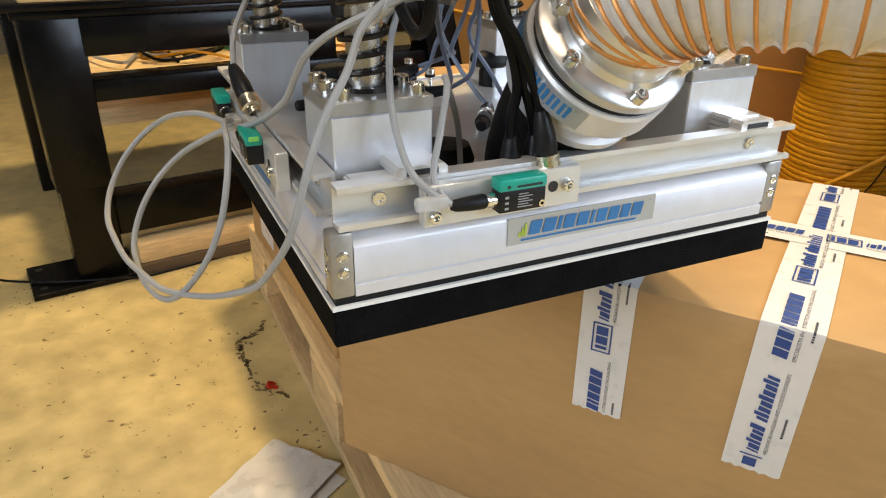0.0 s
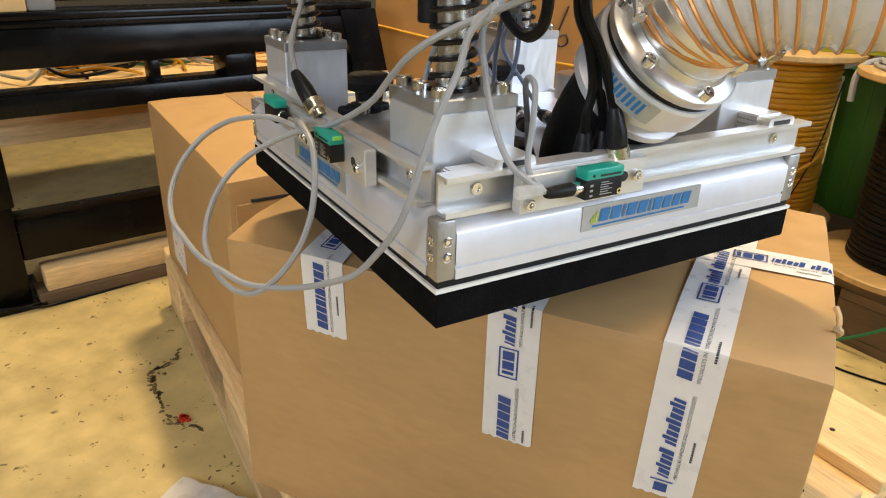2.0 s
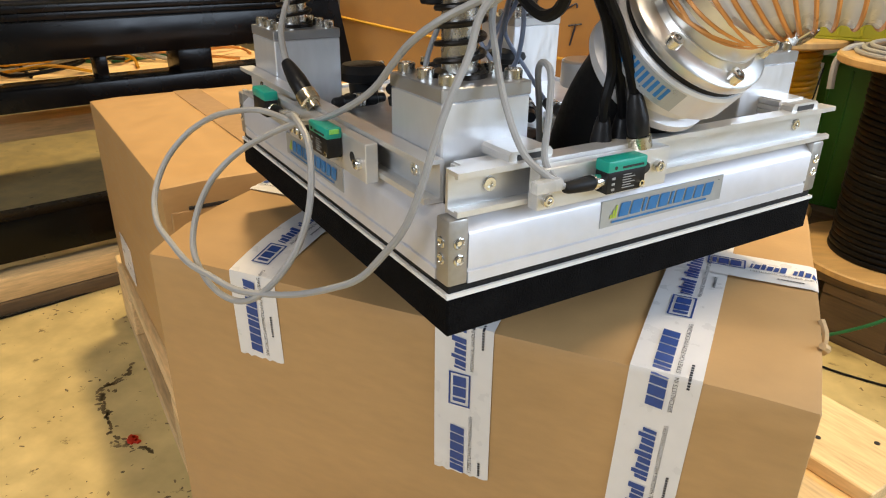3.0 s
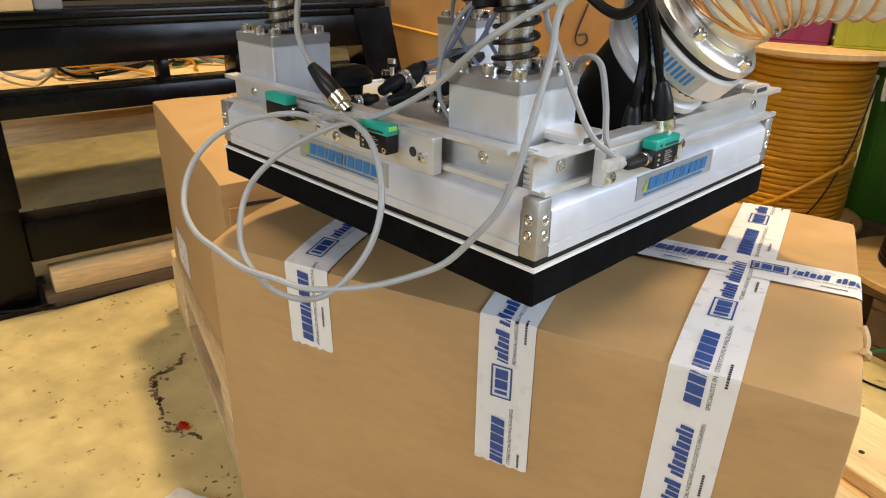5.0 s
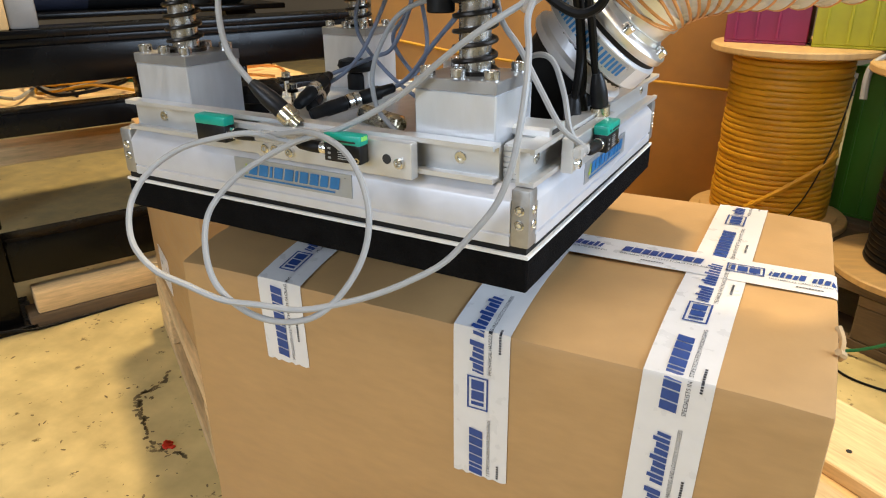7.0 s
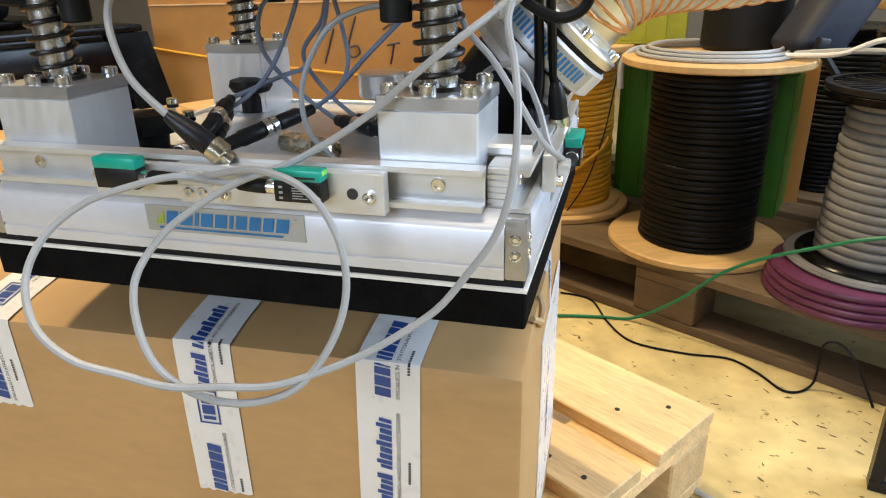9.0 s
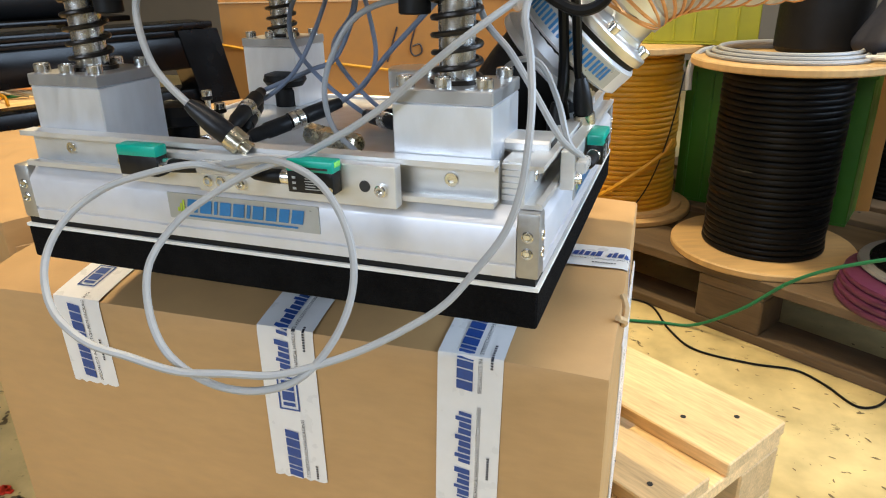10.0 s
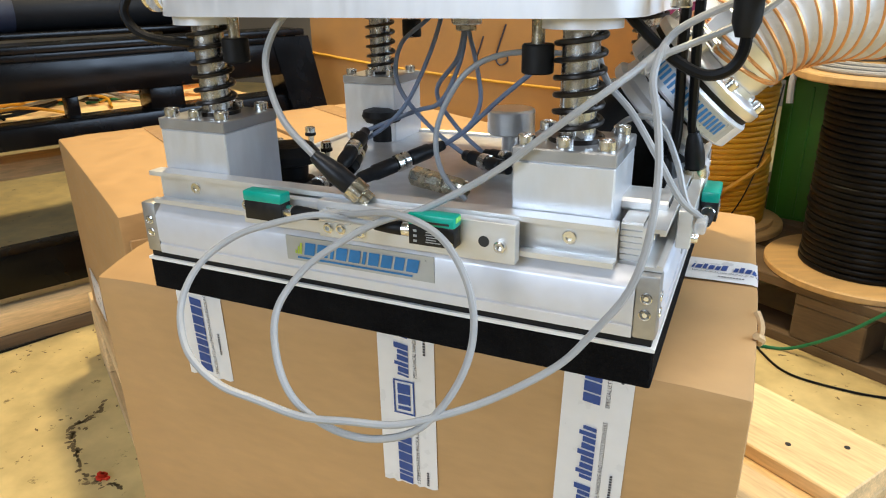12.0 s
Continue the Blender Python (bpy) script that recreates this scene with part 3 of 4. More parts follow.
def crate(x, y, z, sx, sy, sz, rz, mat, label):
    c = tagged(empty("storage_crate", pose(x, y, z, 0, 0, rz)), label, "crate", "storage crates")
    for name, a, e in (("base", (0, 0, 0), (sx, sy, .006)), ("side", (0, 0, .006), (sx, .006, sz)), ("side", (0, sy - .006, .006), (sx, sy, sz)),
                       ("end", (0, .006, .006), (.006, sy - .006, sz)), ("end", (sx - .006, .006, .006), (sx, sy - .006, sz))):
        part(name, box(a, e, 0.0015, 1), mat, c)
    for k in range(int(sx / 0.045)):
        part("rib", box((0.02 + k * .045, -.005, 0.01), (0.026 + k * .045, 0.001, sz - .03), 0.001, 1), mat, c)
    part("rim", box((-.006, -.008, sz - .018), (sx + .006, 0, sz), 0.002, 1), mat, c)
    return c


crate(0.36, 1.36, 0.569, 0.175, 0.14, 0.13, -4, MAGENTA_BOX, "dark magenta plastic crate on the yellow drum")
crate(0.545, 1.33, 0.569, 0.25, 0.2, 0.17, -4, LIME_BOX, "lime yellow plastic crate on the yellow drum")
crate(0.66, 1.50, 0.144, 0.42, 0.2, 0.37, -20, GREEN_BOX, "green plastic crate behind the black drum")


def bag():
    b = tagged(empty("black_roll", pose(0.915, 1.285, 0.564)), "black roll standing on the drum flange", "roll")
    part("wrap", lathe([(0, 0), (0.085, 0), (0.092, 0.01), (0.09, 0.12), (0.093, 0.24), (0.085, 0.25), (0, 0.25)], 36), RUBBER, b)
    part("core", lathe([(0, 0.25), (0.03, 0.25), (0.03, 0.27), (0, 0.27)], 20), DARK_HOLE, b)


bag()


def tool_bag():
    g = tagged(empty("tool_bag", pose(0.995, 1.150, 0.566, 0, 12, 25)), "dark blue bag with a black clip strap slumped on the drums", "bag")
    bm = box((-.045, -.055, .0), (.075, .055, .22), 0.03, 4)
    bmesh.ops.subdivide_edges(bm, edges=bm.edges[:], cuts=1, use_grid_fill=True)
    for v in bm.verts:
        v.co += v.co.normalized() * noise.noise(v.co * 22) * 0.010
        v.co.x += 0.35 * v.co.z
        v.co.z += 0.05 * max(0, v.co.x)
    part("sack", bm, BAG, g)
    st = part("carry_strap", sweep(spline([(-.01, -.06, .03), (.02, -.075, -.005), (.06, -.08, -.035), (.11, -.07, -.045), (.15, -.05, -.02)], 8), .0085, 6), RUBBER, g, "black webbing strap")
    part("strap_buckle", box((-.022, -.078, .006), (.006, -.064, .040), .004, 2), PLASTIC, st, "black plastic buckle")


tool_bag()
tagged(part("timber_board", box((1.07, 1.50, 0.0), (1.14, 1.54, 0.6), 0.004), CARD_OLD), "upright orange-brown board behind the green crate", "timber", "loose timber")
tagged(part("rack_shelf", box((1.30, 1.35, 0.62), (1.9, 1.75, 0.65), 0.003), PLY), "plywood rack shelf behind the drums", "shelf")
tagged(part("rack_upright", box((1.42, 1.60, 0.0), (1.48, 1.66, 0.62), 0.003), STEEL_BLACK), "dark steel rack upright", "rack")

# ---- loose things on the floor ----
tagged(cable("green_cable", [(0.46, 0.985, 0.005), (0.558, 1.002, 0.005), (0.642, 1.012, 0.005), (0.72, 1.012, 0.010), (0.800, 0.960, 0.085), (0.868, 0.915, 0.172), (0.930, 0.872, 0.229), (1.012, 0.815, 0.283), (1.085, 0.770, 0.322), (1.25, 0.70, 0.37), (1.45, 0.66, 0.30), (1.6, 0.62, 0.006)], 0.0036, CABLE_GREEN, None), "thin green cable looping from the floor over the pallet", "cable")
tagged(cable("black_cable", [(0.55, 1.125, 0.003), (0.623, 1.10, 0.003), (0.666, 0.991, 0.003), (0.718, 0.915, 0.003), (0.821, 0.888, 0.003), (0.902, 0.885, 0.003), (0.948, 0.845, 0.003), (0.992, 0.784, 0.003), (1.040, 0.806, 0.012), (1.046, 0.806, 0.097), (1.083, 0.785, 0.096), (1.13, 0.76, 0.004)], 0.0024, CABLE_BLACK, None), "thin black wire lying on the floor", "cable")
tagged(cable("black_cable", [(-1.45, 0.10, 0.004), (-1.25, 0.16, 0.004), (-1.12, 0.15, 0.016), (-1.0, 0.21, 0.018), (-0.9, 0.30, 0.014), (-0.87, 0.36, 0.004), (-0.78, 0.58, 0.003), (-0.7, 0.8, 0.003)], 0.003, CABLE_BLACK, None), "thin black wire running past the table foot", "cable")


tagged(cable("grey_cable", [(0.66, 0.45, 0.005), (0.735, 0.535, 0.005), (0.775, 0.50, 0.005), (0.85, 0.44, 0.005), (1.0, 0.36, 0.005)], 0.005, CABLE, None), "grey cable lying on the floor by the pallet", "cable")


def framed_panel():
    p = tagged(empty("framed_panel", pose(1.055, 0.535, 0, 0, 0, -14)), "grey panel in a black frame standing on the floor", "panel")
    part("panel_sheet", box((.018, .008, .018), (.482, .020, .362)), GREY_CABLE, p, "plain grey sheet")
    for a, b in (((0, 0, 0), (.5, .028, .018)), ((0, 0, .362), (.5, .028, .38)), ((0, 0, .018), (.018, .028, .362)), ((.482, 0, .018), (.5, .028, .362))):
        part("frame_bar", box(a, b, .0015, 1), PLASTIC, p)


framed_panel()


def sheet():
    bm = bmesh.new()
    bmesh.ops.create_grid(bm, x_segments=16, y_segments=12, size=0.5)
    for v in bm.verts:
        v.co = Vector((v.co.x * 0.135, v.co.y * 0.17, 0.004 + abs(noise.noise(v.co * 3)) * 0.010 + 0.012 * max(0, v.co.x) * max(0, v.co.y)))
    bmesh.ops.solidify(bm, geom=bm.faces[:], thickness=0.0015)
    ob = part("plastic_sheet", bm, PAPER, m=pose(-0.133, -0.010, 0.002, 0, 0, 3))
    tagged(ob, "crumpled pale plastic sheet lying on the floor", "packaging")
    part("folded_layer", box((-.05, -.085, -.0005), (.076, .080, .0012), .0004, 1), PAPER, ob, m=pose(.006, -.004, .0006, 0, 0, -5))


sheet()
scrap = bmesh.new()
rs = random.Random(3)
for k in range(7):
    p = Vector((-0.316 + rs.gauss(0, .006), 0.182 + rs.gauss(0, .005), 0.003))
    box(p - Vector((.005, .004, .002)), p + Vector((.005, .004, .002)), 0.001, 1, scrap)
tagged(part("red_scrap", scrap, RED), "small scrap of red plastic on the floor", "scrap")


def stains():
    bm = bmesh.new()
    rs = random.Random(11)

    def blot(x, y, r, long=1.0, turn=0.0):
        n = 8
        vs = []
        for k in range(n):
            a = 6.283 * k / n
            u, v = r * long * rs.uniform(.6, 1.2) * math.cos(a), r * rs.uniform(.4, .9) * math.sin(a)
            vs.append(bm.verts.new((x + u * math.cos(turn) - v * math.sin(turn), y + u * math.sin(turn) + v * math.cos(turn), 0.0006)))
        bm.faces.new(vs)

    # the chipped crack beside the pallet
    line = [Vector(p) for p in ((-.485, .345), (-.470, .300), (-.476, .262), (-.445, .234), (-.411, .212), (-.373, .191), (-.330, .168), (-.296, .175), (-.262, .176))]
    for p, q in zip(line, line[1:]):
        for k in range(9):
            c = p.lerp(q, k / 9)
            blot(c.x + rs.gauss(0, .004), c.y + rs.gauss(0, .004), rs.uniform(.002, .0065), rs.uniform(.8, 1.8), math.atan2(q.y - p.y, q.x - p.x) + rs.gauss(0, .5))
    for k in range(700):
        blot(rs.uniform(-1.4, 0.05), rs.uniform(-0.5, 0.75), rs.choice((.0008, .001, .0014, .002, .003)), rs.uniform(1, 2.6), rs.uniform(0, 3.1))
    for k in range(26):
        x, y = rs.uniform(-1.2, -.1), rs.uniform(-.4, .5)
        for q in range(8):
            blot(x + rs.gauss(0, .02), y + rs.gauss(0, .02), rs.uniform(.001, .004), rs.uniform(1, 2.2), rs.uniform(0, 3.1))
    for k in range(620):
        blot(rs.uniform(0.55, 1.5), rs.uniform(0.0, 1.05), rs.choice((.0008, .001, .0015, .0022, .0035)), rs.uniform(1, 3), rs.gauss(-.5, .5))
    tagged(part("floor_stain", bm, STAIN), "dark specks and a chipped crack in the floor paint", "stain", kind="stuff")


stains()


# ---- the vacuum gripper; its near corner is the origin, x to -0.403, y to 0.353 ----
GX, GY = 0.403, 0.353
grip = empty("vacuum_gripper")
tagged(grip, "aluminium vacuum gripper with black foam pad, sprung posts and cables", "gripper")


def cap_screw(parent, x, y, z, d=(0, 0, 1), r=0.0056, h=0.0065, mat=CHROME):
    bm = lathe([(0, 0), (r, 0), (r, h - 0.0008), (r - 0.0008, h), (r * 0.5, h), (r * 0.45, h - 0.003), (0, h - 0.003)], 14)
    return part("screw", bm, mat, parent, "", along((x, y, z), d))


def gripper_base():
    part("foam_pad", box((-GX, 0, 0), (0, GY, 0.0255), 0.0012, 1), FOAM, grip, "black porous foam rubber suction pad")
    part("edge_strip", box((-GX - .0005, -.0005, 0.0255), (.0005, GY + .0005, 0.0280)), STRIP, grip, "thin white strip over the foam")
    part("gasket", box((-GX + .002, .002, 0.0280), (-.002, GY - .002, 0.0330)), RUBBER, grip)
    part("deck_plate", box((-GX + .012, .012, 0.064), (-.012, GY - .012, 0.0705), 0.001, 1), ALU_DECK, grip, "dull grey aluminium deck plate")
    # folded side panel outline: outward depth and height
    prof = [(0, .033), (0, .0400), (.0014, .0408), (.0014, .0422), (.0, .0430), (.0, .0640), (.0008, .0655), (.009, .0735), (.013, .0745), (.015, .0735), (.015, .033)]
    sides = (((-GX + .014, 0, 0), (0, 1, 0), (1, 0, 0), GX - .028), ((0, .014, 0), (-1, 0, 0), (0, 1, 0), GY - .028),
             ((-GX + .014, GY, 0), (0, -1, 0), (1, 0, 0), GX - .028), ((-GX, .014, 0), (1, 0, 0), (0, 1, 0), GY - .028))
    for o, ux, uz, length in sides:
        part("side_panel", extrude(prof, o, ux, (0, 0, 1), uz, length), PANEL, grip, "pale anodised side profile")
    # end caps with two screws each
    for cx, sx in ((0, -1), (-GX, 1)):
        for cy, sy in ((0, 1), (GY, -1)):
            b = box((min(cx, cx + sx * .014), min(cy, cy + sy * .014), .033), (max(cx, cx + sx * .014), max(cy, cy + sy * .014), .0745), 0.0018, 2)
            c = part("corner_cap", b, CAP, grip, "grey cast corner cap")
            for z in (.0495, .0600):
                for p, d in (((cx + sx * .0072, cy + sy * .0002, z), (0, -sy, 0)), ((cx + sx * .0002, cy + sy * .0072, z), (-sx, 0, 0))):
                    s = lathe([(0, 0), (.0036, 0), (.0036, .0008), (.0030, .0012), (.0026, .0002), (.0017, .0002), (.0015, .0010), (0, .0010)], 14)
                    part("screw", s, CHROME, c, "", along(p, d))


gripper_base()


def rail(o, ux, uz, length):
    """C profile: ux points inward, uz along."""
    prof = [(0, .0750), (.013, .0750), (.013, .1010), (0, .1010), (0, .0975), (.0035, .0970), (.0035, .0985), (.0105, .0985), (.0105, .0775), (.0035, .0775), (.0035, .0790), (0, .0785)]
    r = part("rail", extrude(prof, o, ux, (0, 0, 1), uz, length), ALU, grip, "brushed aluminium channel rail")
    return r


rail((-0.388, 0.0005, 0), (0, 1, 0), (1, 0, 0), 0.360)
rail((-0.0005, 0.006, 0), (-1, 0, 0), (0, 1, 0), 0.352)
for p, d in (((-0.057, 0.011, .088), (0, -1, 0)), ((-0.352, 0.011, .088), (0, -1, 0)), ((-.011, 0.034, .088), (1, 0, 0)), ((-.011, 0.325, .088), (1, 0, 0))):
    s = part("rail_screw", lathe([(0, 0), (.0045, 0), (.0045, .0012), (.0040, .0016), (.0022, .0016), (.0020, .0004), (0, .0004)], 16), CHROME, grip, "", along(p, d))


def finned(a, b, axis):
    """Short hollow extrusion with grooves."""
    n, poly = 7, []
    for k in range(n):
        z0, z1 = a[2] + (b[2] - a[2]) * k / n, a[2] + (b[2] - a[2]) * (k + .72) / n
        poly += [(a[1], z0), (a[1], z1), (a[1] + .002, z1), (a[1] + .002, a[2] + (b[2] - a[2]) * (k + 1) / n)]
    poly += [(b[1], b[2]), (b[1], a[2])]
    bm = extrude(poly, (a[0], 0, 0), (0, 1, 0), (0, 0, 1), (1, 0, 0), b[0] - a[0])
    part("spacer_profile", bm, ALU, grip, "grooved aluminium spacer")


finned((-.028, .018, .072), (-.015, .062, .099), 0)
finned((-.050, .305, .080), (-.015, .335, .108), 0)
for y in (0.045, 0.31):
    f = part("slot_profile", extrude([(0, 0), (.028, 0), (.030, .002), (.030, .006), (.028, .008), (0, .008), (-.002, .006), (-.002, .002)], (-.055, y, .0985), (0, 1, 0), (0, 0, 1), (1, 0, 0), .050), ALU, grip)
    part("slot", box((-.0052, y + .004, .1005), (-.0046, y + .024, .1045), 0), DARK_HOLE, f)


# ---- sprung posts ----
def post(x0, y0, sx=0.063, sy=0.063, top=0.1315):
    p = part("post_block", box((x0, y0, .070), (x0 + sx, y0 + sy, top), 0.0010, 1), POST, grip, "machined aluminium post block")
    part("post_plate", box((x0 - .0005, y0 - .0005, top), (x0 + sx + .0005, y0 + sy + .0005, top + .0085), 0.0008, 1), ALU_DARK, p, "brushed cover plate")
    for fx in (.10, .48, .88):
        for fy in (.13, .87):
            cap_screw(p, x0 + sx * fx, y0 + sy * fy, top + .0085)
    cx, cy = x0 + sx / 2, y0 + sy / 2
    z0 = top + .0085
    sh = part("shaft", rod((cx, cy, z0), (cx, cy, 0.240), 0.0115, 24), CHROME, grip, "polished steel guide shaft")
    sp = sweep([v + Vector((cx, cy, 0)) for v in helix(0.0147, z0 + .002, 0.2085, 6.5)], 0.0018, 7)
    part("spring", sp, SPRING, grip, "black coil spring")
    part("spring_seat", lathe([(.0116, 0), (.0175, 0), (.0175, .003), (.0116, .003)], 24, pose(cx, cy, z0)), SPRING, grip)
    part("bushing", lathe([(.0116, 0), (.024, 0), (.024, .012), (.0116, .012)], 28, pose(cx, cy, .2075)), ALU_BRIGHT, grip)
    return cx, cy


PX0, PX1, PY0, PY1 = -0.384, -0.096, 0.015, 0.281
for px in (PX0, PX1):
    for py in (PY0, PY1):
        post(px, py)


# ---- upper plate that the posts slide in ----
def upper_plate():
    poly = []
    for cx, cy, a0 in ((-.075, .045, -90), (-.075, .318, 0), (-.335, .318, 90), (-.335, .045, 180)):
        for k in range(7):
            a = radians(a0 + 15 * k)
            poly.append((cx + .048 * math.cos(a), cy + .033 * math.sin(a)))
    p = part("upper_plate", extrude(poly, (0, 0, .2140), (1, 0, 0), (0, 1, 0), (0, 0, 1), .026), ALU_BRIGHT, grip, "thick machined aluminium carrier plate")
    for x, y in ((-.091, .045), (-.326, .045), (-.307, .30), (-.12, .30)):
        part("stop_rod", rod((x, y, .196), (x, y, .2185), .0042, 12), BRASS, grip)
        part("rubber_stop", rod((x, y, .180), (x, y, .198), .0100, 24, .0010), RUBBER, grip, "black rubber buffer")
    for x in (-.390, -.384, -.372):
        part("washer", lathe([(.004, 0), (.0135 if x > -.389 else .009, 0), (.0135 if x > -.389 else .009, .0035), (.004, .0035)], 24, along((x, .03, .230), (1, 0, 0))), CHROME, grip)
    part("side_bolt", rod((-.405, .03, .230), (-.36, .03, .230), .004, 14), BRASS, grip)
    cable("hanging_wire", [(-.405, .03, .235), (-.412, .025, .215), (-.395, .03, .198), (-.35, .05, .192)], .0035, CABLE_BLACK, grip, "black wire")
    f = part("tube_fitting", rod((-.199, .19, .200), (-.199, .19, .2185), .014, 6, .001), CHROME, grip, "hexagonal tube fitting")
    part("collar", rod((-.199, .19, .195), (-.199, .19, .2), .009, 16), BRASS, f)
    part("hex_nut", rod((PX0 + .0315, PY1 + .0315, .2), (PX0 + .0315, PY1 + .0315, .2125), .015, 6, .001), CHROME, grip)
    part("tie_post", rod((-.01, .05, .2185), (-.01, .05, .240), .006, 14), BRASS, grip)
    part("connector_row", rod((-.02, .045, .229), (.05, .045, .229), .0065, 18), BRASS, grip)


upper_plate()


# ---- sensors on their brackets ----
def bracket(a, b, screws, normal):
    c = part("sensor_bracket", box(a, b, 0.0006, 1), ALU, grip, "flat machined sensor bracket")
    for p in screws:
        cap_screw(c, *p, normal, .0038, .004)
    return c


def sensor(m, lit):
    """Body 31 long (x), 20 high (z), faces -y."""
    s = part("sensor", box((0, 0, 0), (.031, .011, .0135), 0.0008, 2), PLASTIC, grip, "small black and teal optical sensor", m)
    cap = box((-.0005, -.0003, .0130), (.0315, .0113, .0205), 0.0014, 2)
    part("sensor_cap", cap, TEAL, s, "teal sensor cap")
    part("cap_slot", box((.011, -.0006, .0150), (.028, .0, .0163)), DARK_HOLE, s)
    part("cap_hole", lathe([(0, 0), (.0011, 0), (.0011, .0004), (0, .0004)], 12), DARK_HOLE, s, "", along((.0055, -.0002, .0160), (0, -1, 0)))
    part("lens", box((.0312, .002, .0165), (.0320, .009, .0198), 0.0003, 1), LED_GREEN if lit else TEAL, s, "green indicator window")
    part("mounting_eye", lathe([(.0011, 0), (.0022, 0), (.0022, .0005), (.0011, .0005)], 14), BRASS, s, "", along((.0285, -.0002, .0030), (0, -1, 0)))
    bars = bmesh.new()
    for k in range(6):
        box((.012 + (k % 3) * .0002, -.0004, .0025 + .0016 * k), (.022 - (k % 2) * .003, .0002, .0030 + .0016 * k), 0, 1, bars)
    for k in range(3):
        box((.0035, -.0004, .002 + .0034 * k), (.0058, .0002, .0034 + .0034 * k), 0, 1, bars)
    part("printed_bars", bars, CABLE, s, "tiny white printing")
    plug = lathe([(0, 0), (.0042, 0), (.0046, .001), (.0046, .006), (.0038, .007)], 16, along((.0, .0055, .0075), (-1, 0, 0)))
    part("plug_nut", plug, CHROME, s, "knurled plug nut")
    body = lathe([(.0038, .006), (.0046, .008), (.0044, .016), (.0036, .026), (.0025, .0285), (0, .0285)], 16, along((.0, .0055, .0075), (-1, 0, 0)))
    part("plug", body, RUBBER, s, "black moulded plug")
    return s


bracket((-.226, -.0095, .0725), (-.085, -.0005, .0985), ((-.094, -.0095, .0840), (-.192, -.0095, .0800)), (0, -1, 0))
part("bracket_hole", lathe([(0, 0), (.0036, 0), (.0036, .0003), (0, .0003)], 16), DARK_HOLE, grip, "", along((-.105, -.0096, .0855), (0, -1, 0)))
bracket((-.292, -.0075, .0735), (-.200, -.0005, .0965), ((-.286, -.0075, .0880), (-.208, -.0075, .0800), (-.218, -.0075, .0795)), (0, -1, 0))
sensor(pose(-.151, -.021, .0815), True)
sensor(pose(-.2475, -.0100, .0825, 0, 0, 180), False)
bracket((.0005, .054, .0735), (.0095, .160, .0985), ((.0095, .150, .0870), (.0095, .060, .0800)), (1, 0, 0))
part("bracket_hole", lathe([(0, 0), (.0036, 0), (.0036, .0003), (0, .0003)], 16), DARK_HOLE, grip, "", along((.0096, .140, .0870), (1, 0, 0)))
sensor(pose(.0215, .096, .0800, 0, 0, 90), True)


# ---- maker's plates: blue lettering bars on silver ----
def maker_plate(m, k=1.0):
    p = part("maker_plate", box((0, -.0006, 0), (.126 * k, .0004, .0185), 0), PLATE_GREY, grip, "silver maker's plate with blue lettering bars", m)
    b = bmesh.new()

    def bar(x0, x1, z0, z1, bm=b, slant=.22):
        pts = [(x0 + z0 * slant, z0), (x1 + z0 * slant, z0), (x1 + z1 * slant, z1), (x0 + z1 * slant, z1)]
        bm.faces.new([bm.verts.new((x * k, -.0011, z)) for x, z in pts])

    x = .015
    for i, w in enumerate((.0098, .0105, .0036, .0100, .0100, .0036, .0094, .0094, .0086, .0100)):
        bar(x, x + w - .0006, .0055, .0150)
        x += w + .0014
    bar(.0095, .1085, .0022, .0036)
    tagged(part("printed_word", b, INK_LABEL, p), kind="stuff")
    l = bmesh.new()
    for i in range(3):
        bar(.0075 + i * .0022, .0092 + i * .0022, .0055, .0085 + .0028 * i, l, .1)
    part("printed_accent", l, INK_LIME, p)


maker_plate(pose(-.262, -.0001, .0470), 0.94)
maker_plate(pose(.0001, .115, .0470, 0, 0, 90), 0.93)


